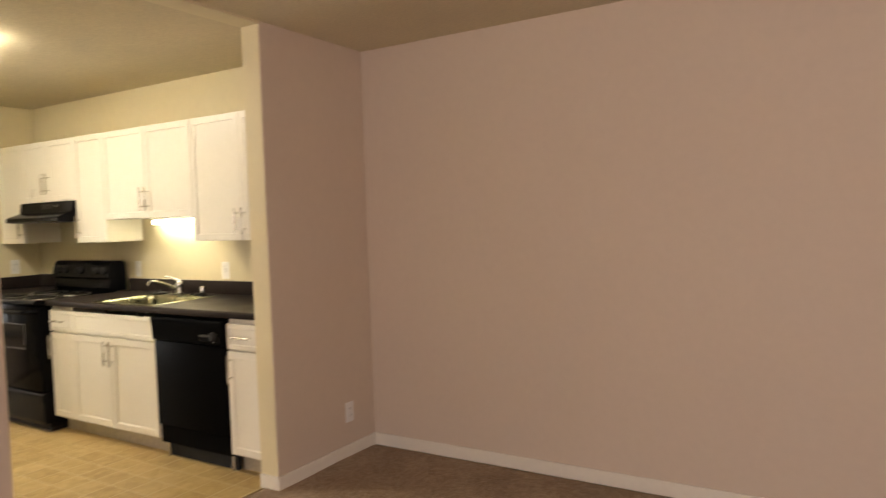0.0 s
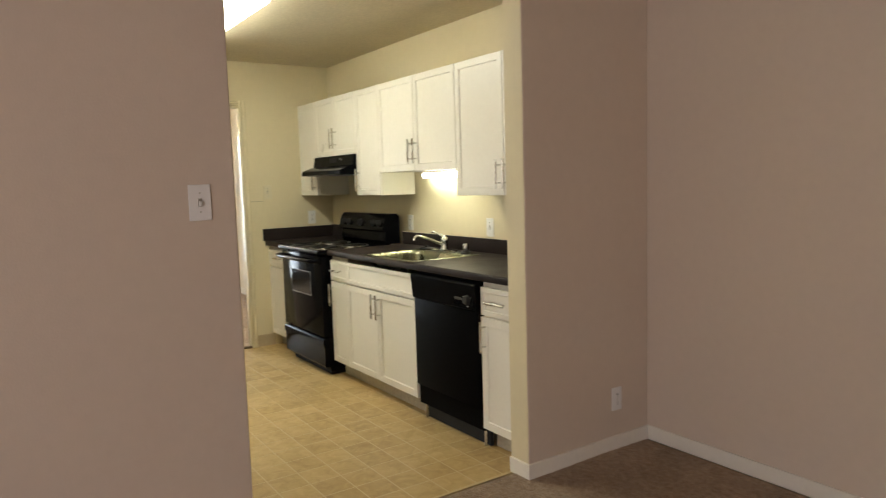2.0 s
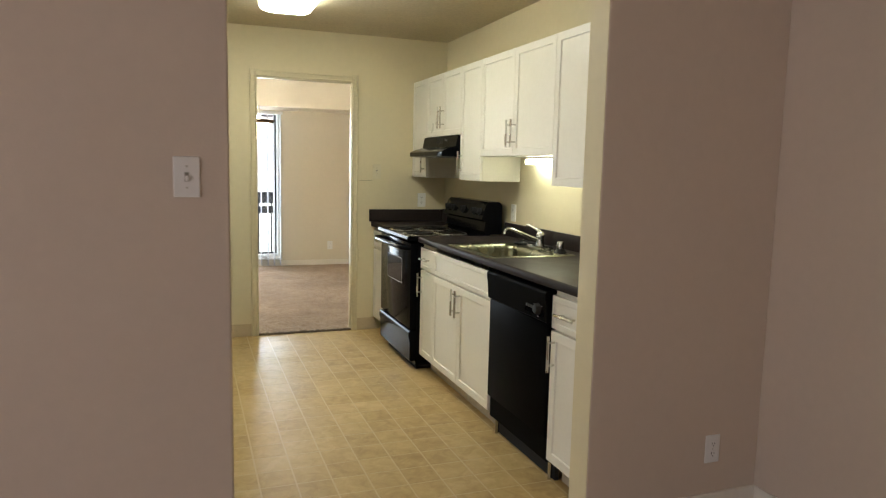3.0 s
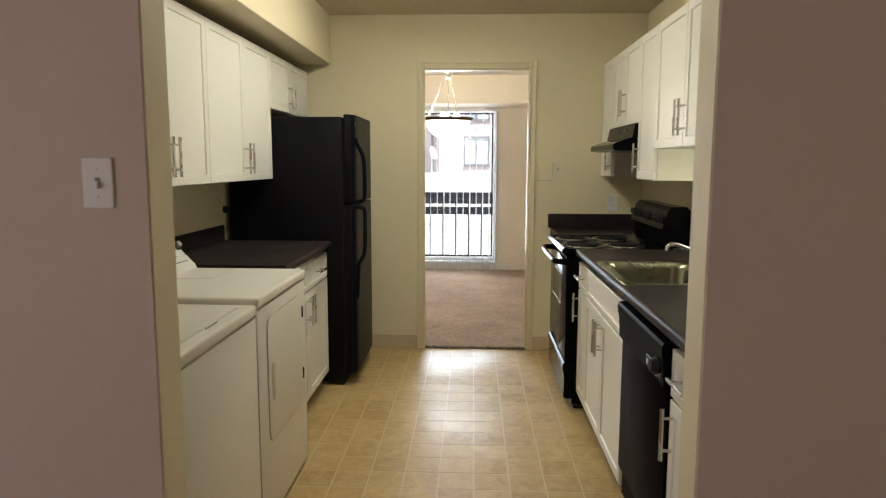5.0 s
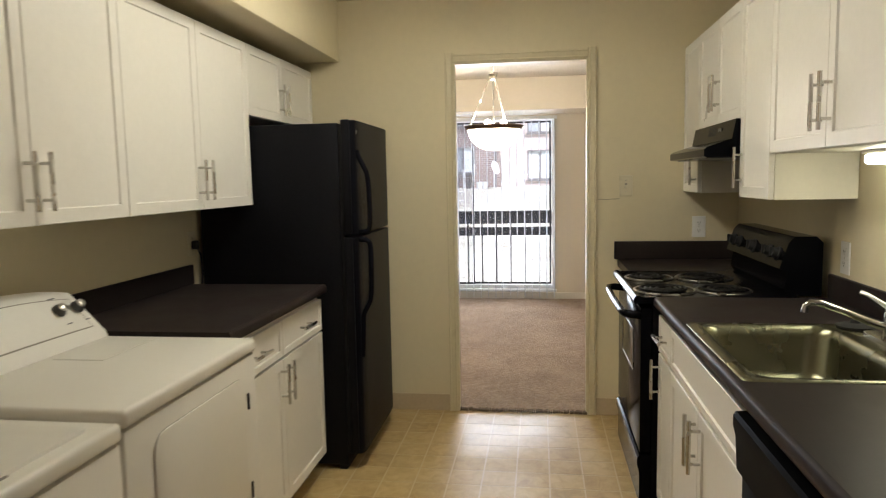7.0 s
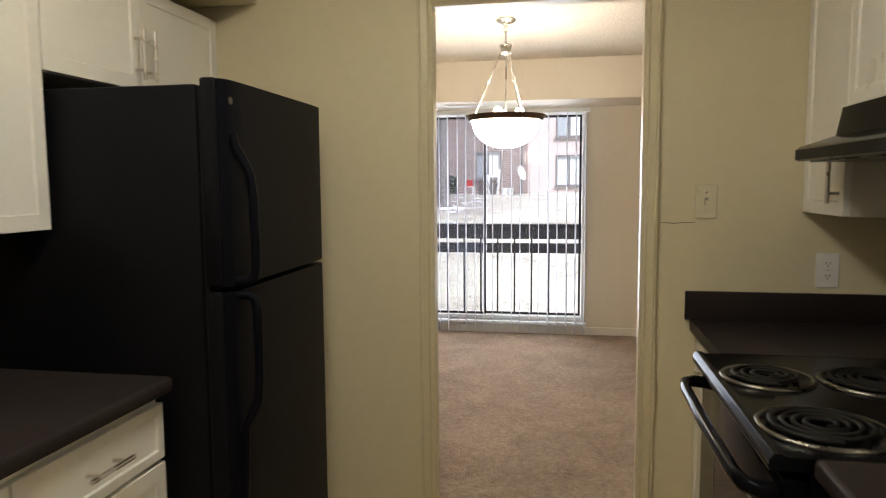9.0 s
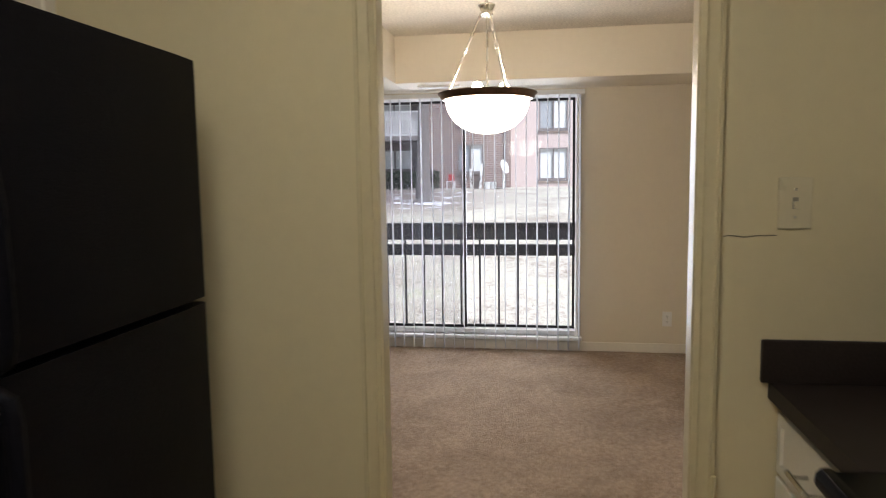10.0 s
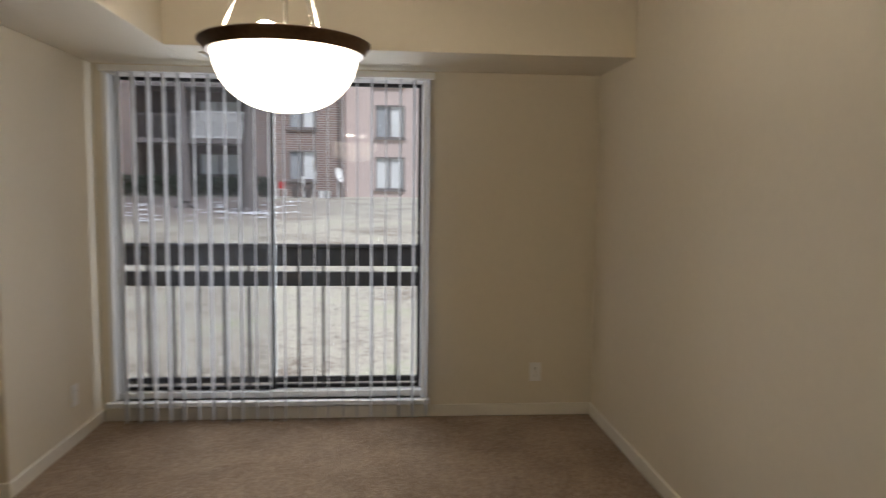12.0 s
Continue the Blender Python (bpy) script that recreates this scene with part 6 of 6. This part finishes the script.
        holes = [(y - 2.6, y - 1.2, 1.38 + 2.56 * k, 2.88 + 2.56 * k) for k in range(3)]
        facade("wall", X + 0.35, y - 3.8, y, 0.2, z1, holes, M_BRICK, "brown brick wall")
        for h in holes:
            win(X + 0.35, *h, M_EXTDARK, M_EXTPANE)
        y -= 3.8
    bm = bmesh.new()
    box(bm, X - 12, X - 2.2, y, 12, 0.2, z1)
    part("core", bm, M_BRICK, ob)
    bm = bmesh.new()
    prism(bm, [(X + 0.9, z1), (X + 0.9, z1 + 0.2), (X - 6, z1 + 2.6), (X - 13, z1 + 0.2), (X - 13, z1)], "y", y - 0.5, 12.5)
    part("roof", bm, M_ROOF, ob, "grey shingle roof")
    bm = bmesh.new()
    tube(bm, [(X + 0.45, 0.30, z1), (X + 0.45, 0.30, 0.6)], 0.05, 8)
    part("downpipe", bm, M_EXTFRAME, ob, "brown downpipe")
    ob.location.z += 0.3


apartment_building()

# ---- outside: small things by the building ----
dx, dy = -38.2, 0.25
dz = lawn_z(dx, dy)
ob = thing("satellite_dish", (dx, dy, dz), "grey satellite dish on a pole by the brick wall", "satellite dish")
bm = bmesh.new()
rod(bm, (dx, dy, dz - 0.05), (dx, dy, dz + 0.95), 0.035)
part("pole", bm, M_LATTICE, ob)
bm = bmesh.new()
lathe(bm, [(0.0, 0.0), (0.2, 0.03), (0.34, 0.09), (0.36, 0.10), (0.34, 0.075), (0.2, 0.012), (0.0, -0.02)], (dx + 0.08, dy, dz + 1.08), 24, (0.42, 0.85, 0.3))
part("dish", bm, M_LATTICE, ob, smooth=50)
bm = bmesh.new()
rod(bm, (dx + 0.08, dy, dz + 0.88), (dx + 0.45, dy + 0.45, dz + 1.1), 0.015)
part("arm", bm, M_CONC, ob)
for bx, by, lab in ((-38.4, -0.25, 1), (-38.3, -0.55, 2)):
    z = lawn_z(bx, by)
    bm = bmesh.new()
    lathe(bm, [(0.0, 0.0), (0.13, 0.0), (0.16, 0.34), (0.17, 0.36), (0.15, 0.36), (0.12, 0.03), (0.0, 0.03)], (bx, by, z), 20)
    tagged(part("bucket", bm, M_LATTICE, smooth=40), "white plastic bucket standing by the brick wall", "bucket", "buckets by the wall")
for px, py, lean, lab in ((-38.75, -0.95, 0.10, 1.25), (-38.75, -1.38, -0.05, 1.0)):
    z = lawn_z(px, py)
    bm = bmesh.new()
    prism(bm, [(py - 0.06, z - 0.03), (py + 0.06, z - 0.03), (py + 0.06 + lean, z + lab), (py - 0.06 + lean, z + lab)], "x", px, px + 0.03)
    tagged(part("plank", bm, M_LATTICE), "white painted plank leaning beside the brick wall", "plank", "planks by the wall")
cx_, cy_ = -38.2, -2.35
cz_ = lawn_z(cx_, cy_)
ob = thing("garden_chair", (cx_, cy_, cz_), "small garden chair with a red back outside the building", "chair")
bm = bmesh.new()
box(bm, cx_ - 0.22, cx_ + 0.22, cy_ - 0.2, cy_ + 0.2, cz_ + 0.38, cz_ + 0.42, bevel=0.01)
part("seat", bm, M_LATTICE, ob, "white seat")
bm = bmesh.new()
box(bm, cx_ - 0.24, cx_ - 0.20, cy_ - 0.15, cy_ + 0.15, cz_ + 0.42, cz_ + 0.74, bevel=0.01)
part("backrest", bm, M_RED, ob)
for sx in (-0.19, 0.19):
    for sy in (-0.19, 0.19):
        bm = bmesh.new()
        rod(bm, (cx_ + sx, cy_ + sy, cz_ - 0.03), (cx_ + sx, cy_ + sy, cz_ + 0.38), 0.018, 8)
        part("leg", bm, M_LATTICE, ob)


def bare_shrub(x, y, h, seed):
    """Thin leafless stems that fan out from one root."""
    rnd = random.Random(seed)
    z = lawn_z(x, y)
    bm = bmesh.new()
    for k in range(46):
        a, lean = rnd.uniform(0, 6.3), rnd.uniform(0.05, 0.5)
        top = Vector((x + lean * math.cos(a) * 0.5, y + lean * math.sin(a), z + h * rnd.uniform(0.45, 1.0)))
        mid = Vector((x, y, z)).lerp(top, 0.5) + Vector((0, rnd.uniform(-0.06, 0.06), 0.05))
        tube(bm, [(x + rnd.uniform(-0.05, 0.05), y + rnd.uniform(-0.12, 0.12), z - 0.04), mid, top], [0.016, 0.011, 0.005], 5)
    tagged(part("shrub", bm, M_BARK), "leafless brown shrub under the brick wall's window", "shrub", "bare shrubs by the wall")


bare_shrub(-38.5, -1.75, 1.0, 3)
bare_shrub(-38.5, -1.15, 0.75, 8)
bx, by = -20.4, -7.3
bz = lawn_z(bx, by)
ob = thing("utility_cabinet", (bx, by, bz), "green steel utility cabinet on the lawn", "utility cabinet")
bm = bmesh.new()
box(bm, bx - 0.4, bx + 0.4, by - 0.9, by + 0.9, bz - 0.05, bz + 1.22, bevel=0.02)
part("body", bm, M_GREENBOX, ob)
bm = bmesh.new()
box(bm, bx - 0.45, bx + 0.45, by - 0.95, by + 0.95, bz + 1.221, bz + 1.29, bevel=0.02)
part("lid", bm, M_GREENBOX, ob)
for k in (-1, 1):
    bm = bmesh.new()
    box(bm, bx + 0.4005, bx + 0.415, by + k * 0.44 - 0.42, by + k * 0.44 + 0.42, bz + 0.06, bz + 1.18, bevel=0.005)
    part("door", bm, M_GREENBOX, ob)

# ---- kitchen floor squares ----
TS, GAP = 0.1535, 0.0075
bm = bmesh.new()
s = (TS - GAP) / 2
vs = []
for z, k in ((-0.0005, 1.0), (-0.0001, 1.0), (0.0, 0.99)):
    vs.append([bm.verts.new((u * s * k, v * s * k, z)) for u, v in ((-1, -1), (1, -1), (1, 1), (-1, 1))])
for p, q in zip(vs, vs[1:]):
    bridge(bm, p, q)
bm.faces.new(vs[-1])
TILE = mesh_of("tile", bm, M_TILE)
rest = bmesh.new()
tx0, ty0 = -5.625 - TS * 4, 2.199 - TS * 8
i = 0
while True:
    x = tx0 + TS * (i + 0.5)
    if x > XCARPET:
        break
    for j in range(17):
        y = ty0 + TS * (j + 0.5)
        if not (YL < y < YK) or x < XD0 - 0.03:
            continue
        if 1.62 < y < 3.13 and XD0 < x - s and x + s < XCARPET:
            o = new("tile", TILE)
            o.parent = kitchen_floor
            o.location = (x, y, 0)
        elif XD0 - 0.015 < x - s and x + s < XCARPET:
            box(rest, x - s, x + s, y - s, y + s, -0.0005, 0)
        else:
            xa, xb = max(x - s, XD0 - 0.015), min(x + s, XCARPET)
            if xb - xa > 0.01:
                box(rest, xa, xb, y - s, y + s, -0.0005, 0)
    i += 1
r = part("cut_tiles", rest, M_TILE, kitchen_floor)
tagged(r, "cut vinyl squares along the edges", kind="stuff")
